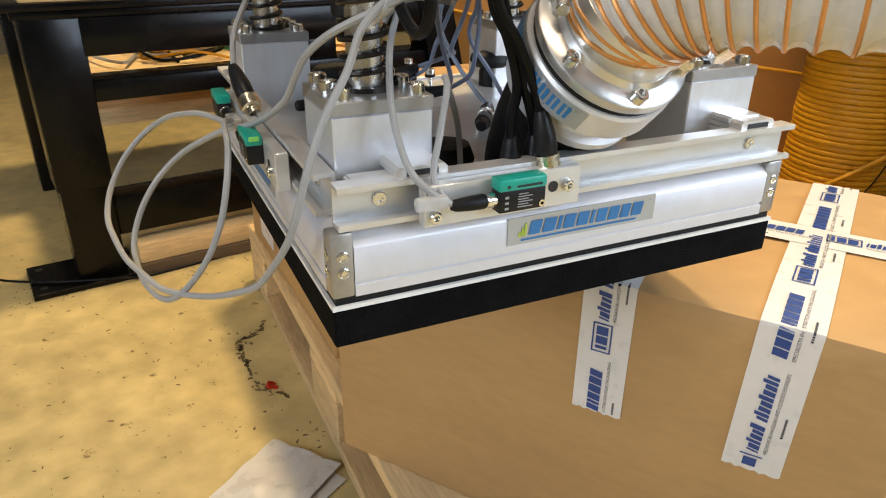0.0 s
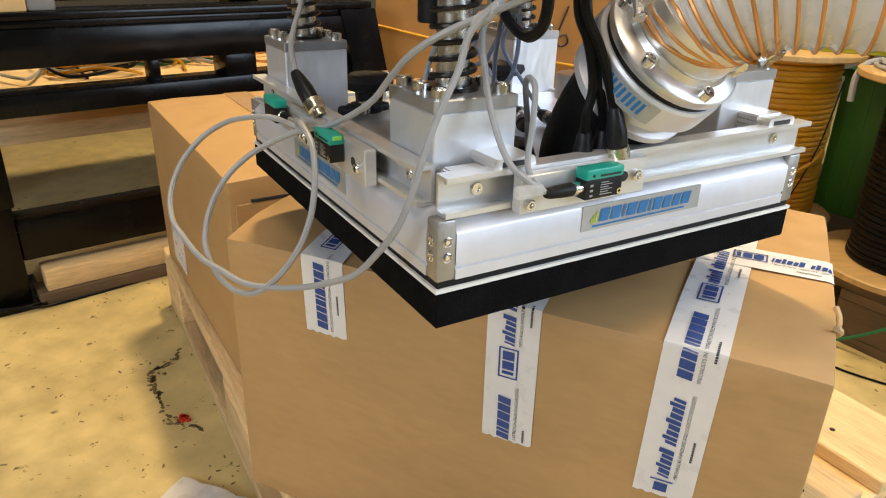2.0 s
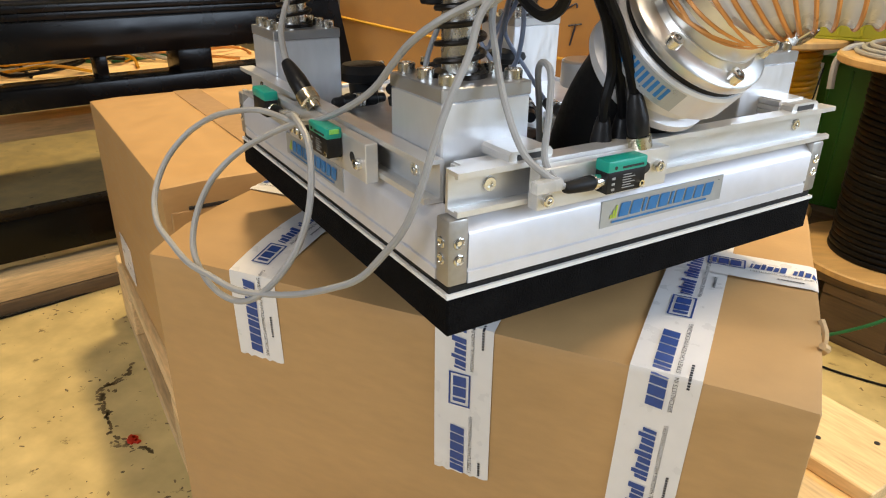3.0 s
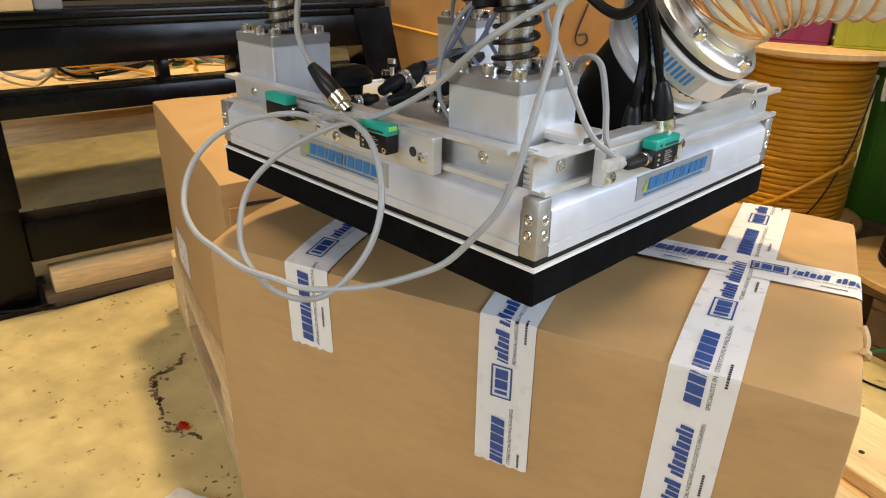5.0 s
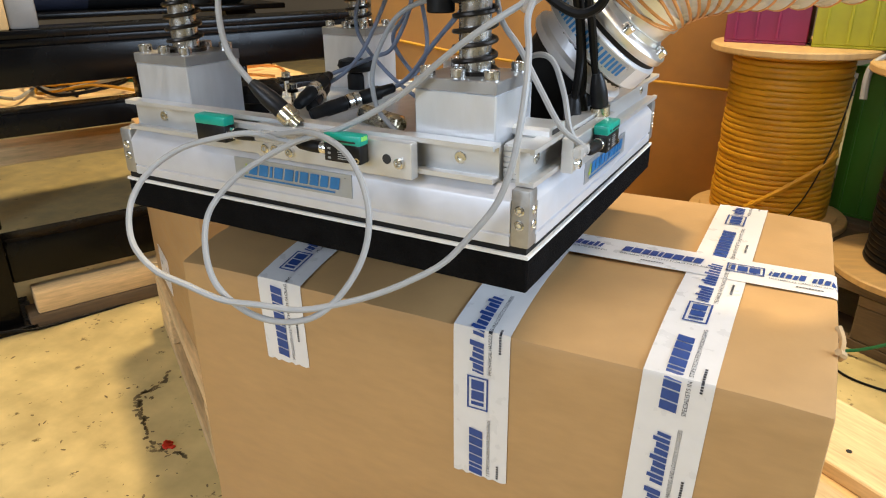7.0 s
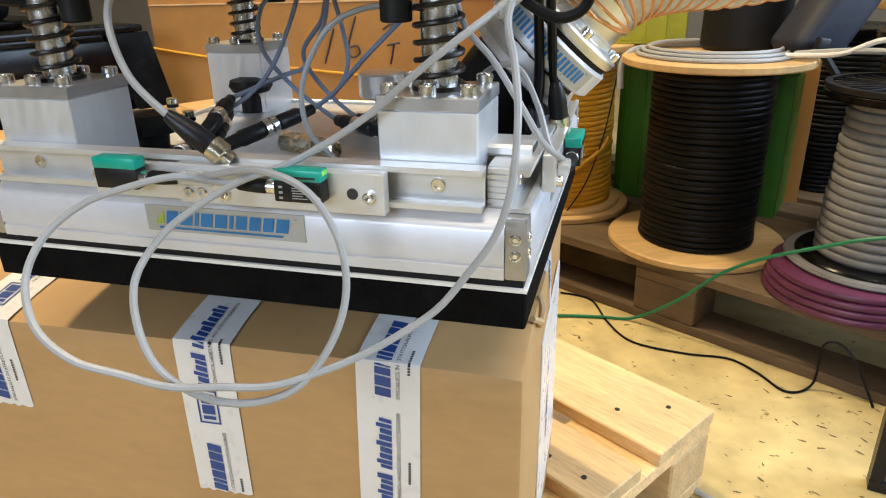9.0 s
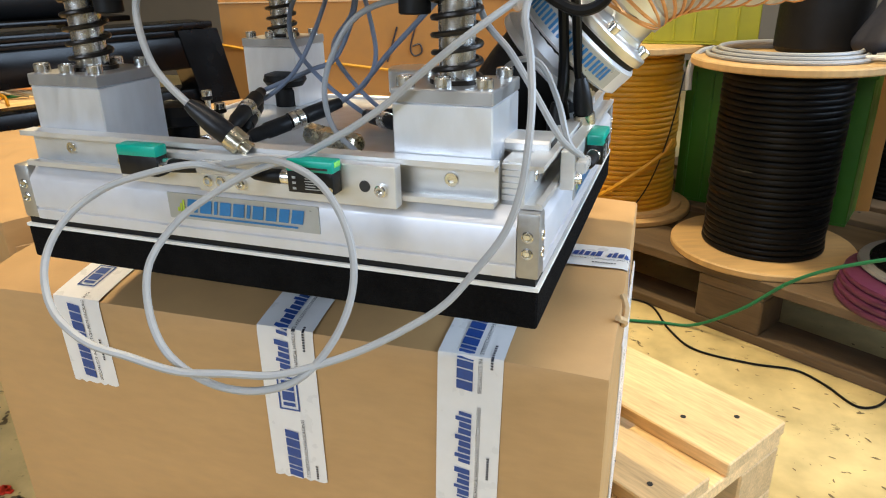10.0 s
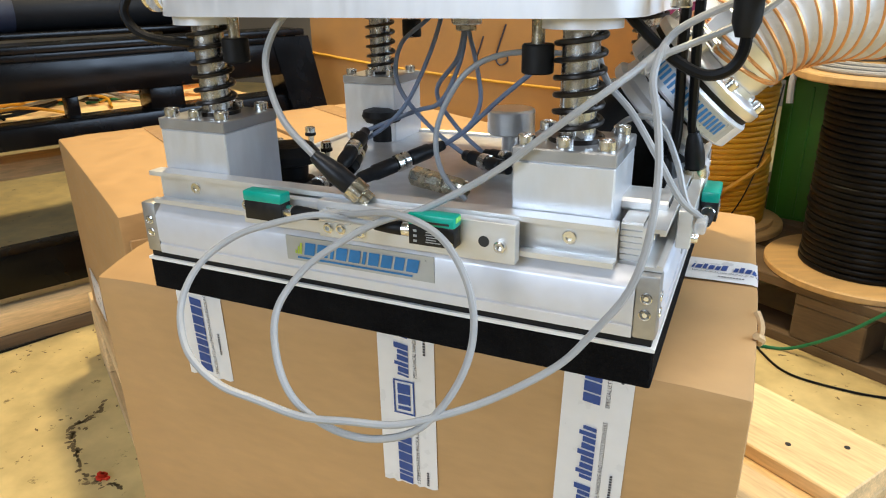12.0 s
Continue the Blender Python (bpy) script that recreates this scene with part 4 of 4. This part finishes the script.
# ---- vacuum duct: elbow, flange rings, clamp and hose ----
def duct():
    c = Vector((-.010, .180, .161))
    a = Vector((.70, .04, .71)).normalized()
    el = sweep(spline([(-.072, .180, .066), (-.068, .180, .082), (-.052, .180, .112), tuple(c - a * .012)], 6), lambda t: .039 + .003 * t, 32)
    part("duct_elbow", el, RUBBER, grip, "black rubber duct elbow")
    m = along(c, a)
    part("elbow_flange", lathe([(.03, -.036), (.046, -.036), (.0475, -.0345), (.0475, -.029), (.043, -.026), (.041, -.016), (.03, -.016)], 48, m), ALU_BRIGHT, grip, "dull aluminium adaptor flange")
    r1 = part("flange_ring", lathe([(.03, -.016), (.049, -.016), (.0515, -.014), (.0515, .004), (.050, .006), (.03, .006)], 56, m), ALU_BRIGHT, grip, "turned aluminium flange ring")
    part("seal", lathe([(.03, .006), (.0485, .006), (.0485, .010), (.03, .010)], 48, m), RUBBER, grip)
    r2 = part("clamp_flange", lathe([(.03, .010), (.0495, .010), (.0505, .0115), (.0505, .0165), (.0490, .018), (.040, .020), (.038, .024), (.03, .024)], 56, m), ZINC, grip, "zinc plated clamp flange")
    for k in range(6):
        ang = radians(60 * k + 20)
        p = m @ Vector((.0445 * math.cos(ang), .0445 * math.sin(ang), .018))
        cap_screw(r2, p.x, p.y, p.z, a, .0048, .0065)
    # maker's plate bent round the ring
    bm, ink = bmesh.new(), bmesh.new()
    a0 = math.atan2((m.inverted() @ Vector((.0, -.3, .150))).y, (m.inverted() @ Vector((.0, -.3, .150))).x)

    def on(t, z, r):
        return m @ Vector((r * math.cos(a0 + t), r * math.sin(a0 + t), z))

    for k in range(20):
        t0, t1 = -0.95 + .095 * k, -0.95 + .095 * (k + 1)
        bm.faces.new([bm.verts.new(on(*q)) for q in ((t0, -.0135, .0519), (t1, -.0135, .0519), (t1, .003, .0519), (t0, .003, .0519))])
    for k in range(10):
        t0 = -.80 + .16 * k
        for q0, q1, z0, z1 in ((t0, t0 + .045, -.0095, .0005), (t0 + .075, t0 + .12, -.0095, .0005)):
            ink.faces.new([ink.verts.new(on(*q)) for q in ((q0, z0, .0523), (q1, z0, .0523), (q1, z1, .0523), (q0, z1, .0523))])
    pl = part("ring_plate", bm, PLATE_GREY, grip, "curved silver maker's plate")
    tagged(part("printed_word", ink, INK_LABEL, pl), kind="stuff")
    # clamp bolts across the hose collar
    part("hose_collar", lathe([(.030, .024), (.0365, .024), (.0375, .026), (.0375, .036), (.0395, .036), (.0395, .048), (.0375, .049), (.0365, .050), (.030, .050)], 48, m), ZINC, grip, "steel hose clamp band")
    for side in (-1, 1):
        p = m @ Vector((.037, .020 * side, .040))
        q = m @ Vector((.054, .020 * side, .040))
        part("clamp_lug", rod(p, q, .0065, 18), CHROME, grip)
    part("clamp_bolt", rod(m @ Vector((.048, -.034, .040)), m @ Vector((.048, .034, .040)), .0042, 14), CHROME, grip)
    part("clamp_nut", rod(m @ Vector((.048, .024, .040)), m @ Vector((.048, .036, .040)), .0085, 6, .0008), CHROME, grip)
    part("clamp_nut", rod(m @ Vector((.048, -.036, .040)), m @ Vector((.048, -.024, .040)), .0085, 6, .0008), CHROME, grip)
    for ang in (-35, 25, 150):
        k = m @ Matrix.Rotation(radians(ang), 4, "Z")
        lug = box((.034, -.007, .016), (.043, .007, .052), 0.0015, 1)
        lug.transform(k)
        part("clamp_fork", lug, ZINC, grip, "bright steel clamp fork")
        part("clamp_pin", rod(k @ Vector((.041, -.012, .030)), k @ Vector((.041, .012, .030)), .0045, 14), CHROME, grip)
    # hose
    path = spline([c + a * .036, c + a * .046, HOSE_PATH[0], *HOSE_PATH[1:]], 26)
    total = len(path) - 1
    turns = HOSE_TURNS
    def frame_at(t):
        i = min(int(t * total), total - 1)
        d = (path[i + 1] - path[i]).normalized()
        s = d.cross(Vector((0, 1, 0))).normalized()
        return path[i].lerp(path[i + 1], t * total - i), s, d.cross(s)

    # the wall swells along the spiral and sinks between its turns
    wall, rings, steps, seg = bmesh.new(), [], turns * 14, 40
    for k in range(steps + 1):
        t = k / steps
        p, s, o = frame_at(t)
        ring = []
        for q in range(seg):
            ang = 2 * math.pi * q / seg
            swell = (0.5 + 0.5 * math.cos(2 * math.pi * turns * t - ang)) ** 1.6
            ring.append(wall.verts.new(p + (s * math.cos(ang) + o * math.sin(ang)) * (.0364 + .0028 * swell)))
        rings.append(ring)
    for p, q in zip(rings, rings[1:]):
        for k in range(seg):
            wall.faces.new((p[k], p[(k + 1) % seg], q[(k + 1) % seg], q[k]))
    part("hose", wall, HOSE, grip, "milky corrugated suction hose")
    sp = []
    for k in range(turns * 30 + 1):
        t = k / (turns * 30)
        p, s, o = frame_at(t)
        ang = 2 * math.pi * k / 30
        sp.append(p + (s * math.cos(ang) + o * math.sin(ang)) * .0388)
    part("hose_spiral", sweep(sp, .0014, 6), COPPER, grip, "copper coloured spiral in the hose wall")


HOSE_PATH = [Vector(p) for p in ((.045, .194, .207), (.078, .220, .213), (.125, .262, .214), (.20, .33, .222), (.30, .42, .240))]
HOSE_TURNS = 22
duct()


# ---- cables ----
cable("sensor_cable", [(-0.022, 0.042, 0.191), (-0.038, 0.020, 0.178), (-0.056, 0.009, 0.164), (-0.076, 0.006, 0.148), (-0.098, 0.004, 0.130), (-0.121, -0.003, 0.115), (-0.144, -0.014, 0.103), (-0.169, -0.026, 0.095), (-0.190, -0.041, 0.083), (-0.206, -0.058, 0.069), (-0.214, -0.077, 0.049), (-0.205, -0.093, 0.028), (-0.189, -0.102, 0.008), (-0.166, -0.101, -0.007), (-0.142, -0.094, -0.013), (-0.119, -0.084, -0.008), (-0.104, -0.071, 0.008), (-0.096, -0.057, 0.030), (-0.097, -0.046, 0.053), (-0.107, -0.038, 0.076), (-0.126, -0.032, 0.095), (-0.155, -0.029, 0.103), (-0.190, -0.020, 0.096), (-.215, -.0155, .0900)], .0023, CABLE, grip, "light grey sensor cable hanging in a loop", 8)
cable("sensor_cable", [(-.180, -.0155, .0890), (-0.197, -0.021, 0.0920), (-0.207, -0.037, 0.0985), (-0.228, -0.049, 0.095), (-0.252, -0.062, 0.087), (-0.268, -0.080, 0.072), (-0.269, -0.099, 0.052), (-0.255, -0.113, 0.031), (-0.230, -0.118, 0.017), (-0.203, -0.115, 0.010), (-0.178, -0.109, 0.002), (-0.153, -0.100, 0.000), (-0.129, -0.089, -0.003), (-0.107, -0.0755, 0.0002), (-0.086, -0.0615, 0.0060), (-0.0655, -0.048, 0.0155), (-0.046, -0.035, 0.028), (-0.030, -0.026, 0.048), (-0.016, -0.019, 0.069), (-0.009, -0.013, 0.092), (-0.007, -0.006, 0.116), (-0.008, 0.004, 0.139), (-0.013, 0.019, 0.161), (-0.019, 0.032, 0.184), (-.012, .055, .205), (.02, .07, .222)], .0023, CABLE, grip, "light grey sensor cable hanging in a loop", 8)
cable("sensor_cable", [(-0.022, 0.042, 0.191), (.0, .05, .200), (.03, .06, .214), (.05, .07, .232)], .0021, CABLE, grip, "light grey sensor cable")
cable("sensor_cable", [(-0.252, 0.030, 0.244), (-0.258, 0.030, 0.224), (-0.275, 0.025, 0.203), (-0.280, 0.020, 0.180), (-0.255, 0.000, 0.150), (-0.224, -0.008, 0.127)], .0025, CABLE, grip, "light grey cable to the loose connector")
cable("sensor_cable", [(-0.094, 0.120, 0.185), (-0.133, 0.110, 0.185), (-0.160, 0.100, 0.173), (-0.178, 0.095, 0.146), (-0.183, 0.090, 0.121), (-0.175, 0.085, 0.097), (-0.155, 0.082, 0.080)], .0021, CABLE, grip, "light grey cable")
cable("sensor_cable", [(-0.066, 0.085, 0.226), (-0.062, 0.074, 0.200), (-0.051, 0.060, 0.176), (-0.032, 0.050, 0.158), (-0.014, 0.045, 0.133), (0.001, 0.048, 0.108), (0.012, 0.057, 0.096), (.0155, .068, .0885)], .0021, CABLE, grip, "light grey printed cable to the sensor")
cable("sensor_cable", [(-.062, .112, .082), (-.060, .108, .112), (-.048, .095, .140), (-.032, .085, .150), (-.018, .080, .146), (-.005, .070, .125), (.004, .062, .102), (.0145, .066, .0890)], .0021, CABLE, grip, "light grey cable")
for pts in ([(-0.199, 0.190, 0.199), (-0.203, 0.185, 0.169), (-0.220, 0.180, 0.135), (-0.254, 0.196, 0.122), (-0.298, 0.180, 0.104)],
            [(-0.198, 0.190, 0.199), (-0.189, 0.190, 0.164), (-0.184, 0.185, 0.136), (-0.195, 0.185, 0.114), (-0.213, 0.172, 0.099)],
            [(-.243, .22, .2185), (-0.248, 0.220, 0.204), (-0.268, 0.200, 0.181), (-0.267, 0.190, 0.147), (-0.243, 0.200, 0.110), (-0.211, 0.214, 0.080)],
            [(-.225, .2, .2185), (-0.227, 0.200, 0.205), (-0.235, 0.190, 0.173), (-0.253, 0.180, 0.133), (-0.280, 0.184, 0.108), (-0.300, 0.178, 0.095)],
            [(-.10, .11, .185), (-0.119, 0.120, 0.170), (-0.152, 0.140, 0.145), (-0.190, 0.165, 0.114), (-0.213, 0.172, 0.099)],
            [(-.202, .194, .199), (-.212, .2, .17), (-.235, .205, .14), (-.225, .225, .105), (-.197, .229, .079)]):
    cable("air_tube", pts, .0021, CABLE_BLUE, grip, "blue-grey pneumatic tube")
for pts in ([(-0.013, 0.103, 0.24), (-0.013, 0.105, 0.195), (-0.013, 0.116, 0.173), (-0.013, 0.124, 0.146), (-0.013, 0.121, 0.126), (-0.016, 0.124, 0.108)],
            [(-0.004, 0.099, 0.24), (-0.004, 0.103, 0.196), (-0.004, 0.118, 0.171), (-0.004, 0.133, 0.14), (-0.002, 0.136, 0.127)],
            [(-0.013, 0.107, 0.24), (-0.013, 0.112, 0.194), (-0.013, 0.123, 0.162), (-0.013, 0.135, 0.128), (-0.016, 0.141, 0.109)],
            [(-.050, .05, .236), (-0.041, 0.050, 0.218), (-0.026, 0.050, 0.203), (-0.009, 0.050, 0.189), (0.007, 0.050, 0.182), (0.019, 0.050, 0.185), (0.025, 0.050, 0.194), (0.026, 0.050, 0.208), (0.024, 0.050, 0.235)]):
    cable("control_cable", pts, .0033, CABLE_BLACK, grip, "black control cable")
part("cable_plug", lathe([(0, 0), (.005, 0), (.0078, .008), (.0082, .030), (0, .030)], 18, pose(.025, .05, .203)), RUBBER, grip, "black moulded cable plug")
part("cable_tie", rod((-.027, .037, .185), (-.015, .048, .196), .0042, 14), CLEAR_TIE, grip, "clear cable tie")
part("cable_clip", box((-.219, -.0200, .0870), (-.194, -.0100, .0950), 0.002, 2), CLEAR_TIE, grip, "clear plastic cable clip")
part("cable_clip", box((.0110, .046, .0865), (.0180, .066, .0945), 0.002, 2), CLEAR_TIE, grip, "clear plastic cable clip")
part("strip_label", box((-.115, .118, .183), (-.1, .122, .187)), CABLE, grip)


def connector(p, d, r=.0068, length=.034, tip=BRASS):
    """Moulded connector with a ribbed grip, knurled nut and threaded tip."""
    r *= 1.12
    m = along(p, d)
    k = length
    c = part("connector", lathe([(0, 0), (r * .55, 0), (r * .75, k * .12), (r, k * .38), (r, k * .62), (r * .92, k * .66), (0, k * .66)], 18, m), PLASTIC, grip, "black moulded connector")
    part("connector_nut", lathe([(r * .7, k * .66), (r * 1.12, k * .67), (r * 1.12, k * .86), (r * .9, k * .88), (0, k * .88)], 18, m), tip, c, "knurled metal nut")
    part("connector_tip", lathe([(r * .78, k * .88), (r * .78, k), (r * .62, k), (r * .6, k * .92), (0, k * .92)], 16, m), tip, c)
    return c


connector((-.226, -.008, .129), (.55, .10, -.45), .0064, .048)


def coupled(p, q, r=.0068):
    """Two black plugs screwed together, lying between two cable ends."""
    p, q = Vector(p), Vector(q)
    k = (q - p).length
    m = along(p, q - p)
    c = part("plug_coupling", lathe([(0, 0), (r * .6, 0), (r * .8, k * .03), (r * .85, k * .16), (r, k * .18), (r, k * .40), (r * .8, k * .41), (r * .8, k * .58),
                                     (r * .95, k * .59), (r, k * .62), (r, k * .80), (r * .82, k * .82), (r * .66, k * .98), (0, k)], 20, m), PLASTIC, grip, "pair of black plugs joined by a metal nut")
    for a, e in ((.415, .49), (.50, .565)):
        part("coupling_nut", lathe([(r * .8, k * a), (r * 1.1, k * (a + .008)), (r * 1.1, k * (e - .008)), (r * .8, k * e)], 20, m), CHROME, c, "knurled steel nut")
    return c


coupled((-.284, .109, .086), (-.298, .180, .104))
coupled((-.285, .128, .079), (-.300, .178, .095), .0062)
coupled((-.258, .096, .082), (-.213, .172, .099))
coupled((-.211, .214, .080), (-.153, .176, .080))
coupled((-.197, .229, .079), (-.150, .214, .079), .0062)
coupled((-.282, .052, .080), (-.286, .106, .080), .0062)
connector((-.016, .124, .116), (0, 0, -1), .0062, .040, CHROME)
connector((-.016, .141, .117), (0, 0, -1), .0062, .040, CHROME)
connector((-.002, .135, .132), (.12, .16, -1), .0062, .040)
part("hose_barb", lathe([(0, 0), (.0090, 0), (.0092, .012), (.0072, .014), (.0072, .018), (.0088, .020), (.0088, .034), (.0070, .036), (.0084, .040), (.0084, .056), (.006, .060), (.0045, .052), (0, .052)], 8, along((-.221, .130, .080), (.92, -.38, .0))), BRASS, grip, "brass threaded coupling")
part("hose_barb", lathe([(0, 0), (.0075, 0), (.0078, .004), (.0060, .008), (.0078, .010), (.0078, .030), (0, .030)], 18, along((-.045, .085, .078), (.3, .9, .1))), BRASS, grip, "brass threaded coupling")
part("valve_cap", lathe([(0, 0), (.009, 0), (.009, .022), (.022, .024), (.0232, .0255), (.0232, .046), (.0215, .048), (0, .048)], 32, pose(-.181, .260, .0705)), ZINC, grip, "round steel valve cap")
part("knob_stem", lathe([(0, 0), (.012, 0), (.012, .016), (.010, .020), (.019, .022), (.023, .028), (.021, .034), (.010, .037), (0, .037)], 28, pose(-.338, .284, .070)), RUBBER, grip, "black rubber knob")
part("knob_stem", lathe([(0, 0), (.020, 0), (.020, .003), (.014, .004), (.015, .016), (.024, .019), (.026, .027), (.020, .034), (0, .035)], 28, pose(-.332, .106, .070)), RUBBER, grip, "black rubber knob")
part("knob_stem", lathe([(0, 0), (.020, 0), (.022, .012), (.018, .022), (0, .024)], 28, pose(-.085, .110, .070)), RUBBER, grip, "black rubber knob")
for x, y, h in ((-.374, .145, .028), (-.378, .203, .028), (-.323, .149, .028), (-.326, .206, .026), (-.03, .115, .012), (-.06, .1, .01)):
    b = part("deck_bolt", rod((x, y, .070), (x, y, .070 + h - .006), .0028, 12), CHROME, grip)
    part("bolt_head", rod((x, y, .070 + h - .006), (x, y, .070 + h), .0050, 14), CHROME, b)
    part("bolt_washer", rod((x, y, .070 + h - .009), (x, y, .070 + h - .006), .0056, 14), RUBBER, b)


# ---- movement ----
def motions():
    walk(grip, [
        (0.0, pose(0.2510, -0.2947, 0.5467, 0, 0, -34.90)),
        (0.5, pose(0.2508, -0.2917, 0.5453, 0, 0, -35.06)),
        (1.0, pose(0.2553, -0.2878, 0.5455, 0, 0, -34.80)),
        (1.5, pose(0.2827, -0.2466, 0.5450, 0, 0, -34.67)),
        (2.0, pose(0.3362, -0.1655, 0.5432, 0, 0, -34.31)),
        (2.5, pose(0.3781, -0.1047, 0.5443, 0, 0, -34.51)),
        (3.0, pose(0.3676, -0.1117, 0.5411, 0, 0, -34.66)),
        (5.0, pose(0.3811, -0.0798, 0.5424, 0, 0, -18.04)),
        (5.5, pose(0.3819, -0.0611, 0.5423, 0, 0, -10.83)),
        (6.0, pose(0.3821, -0.0476, 0.5418, 0, 0, -5.80)),
        (6.5, pose(0.3833, -0.0422, 0.5429, 0, 0, -3.11)),
        (7.0, pose(0.3840, -0.0384, 0.5422, 0, 0, -2.11)),
        (9.0, pose(0.5917, -0.0348, 0.5384, 0, 0, -1.80)),
        (9.5, pose(0.5748, -0.0398, 0.5396, 0, 0, -2.11)),
        (10.0, pose(0.5435, -0.0513, 0.5383, 0, 0, -2.08)),
        (10.5, pose(0.5288, -0.0531, 0.5110, 0, 0, -1.75)),
        (11.0, pose(0.5272, -0.0510, 0.5033, 0, 0, -1.59)),
        (11.5, pose(0.5265, -0.0512, 0.5032, 0, 0, -1.53)),
        (12.0, pose(0.5258, -0.0509, 0.5033, 0, 0, -1.64)),
    ])


motions()
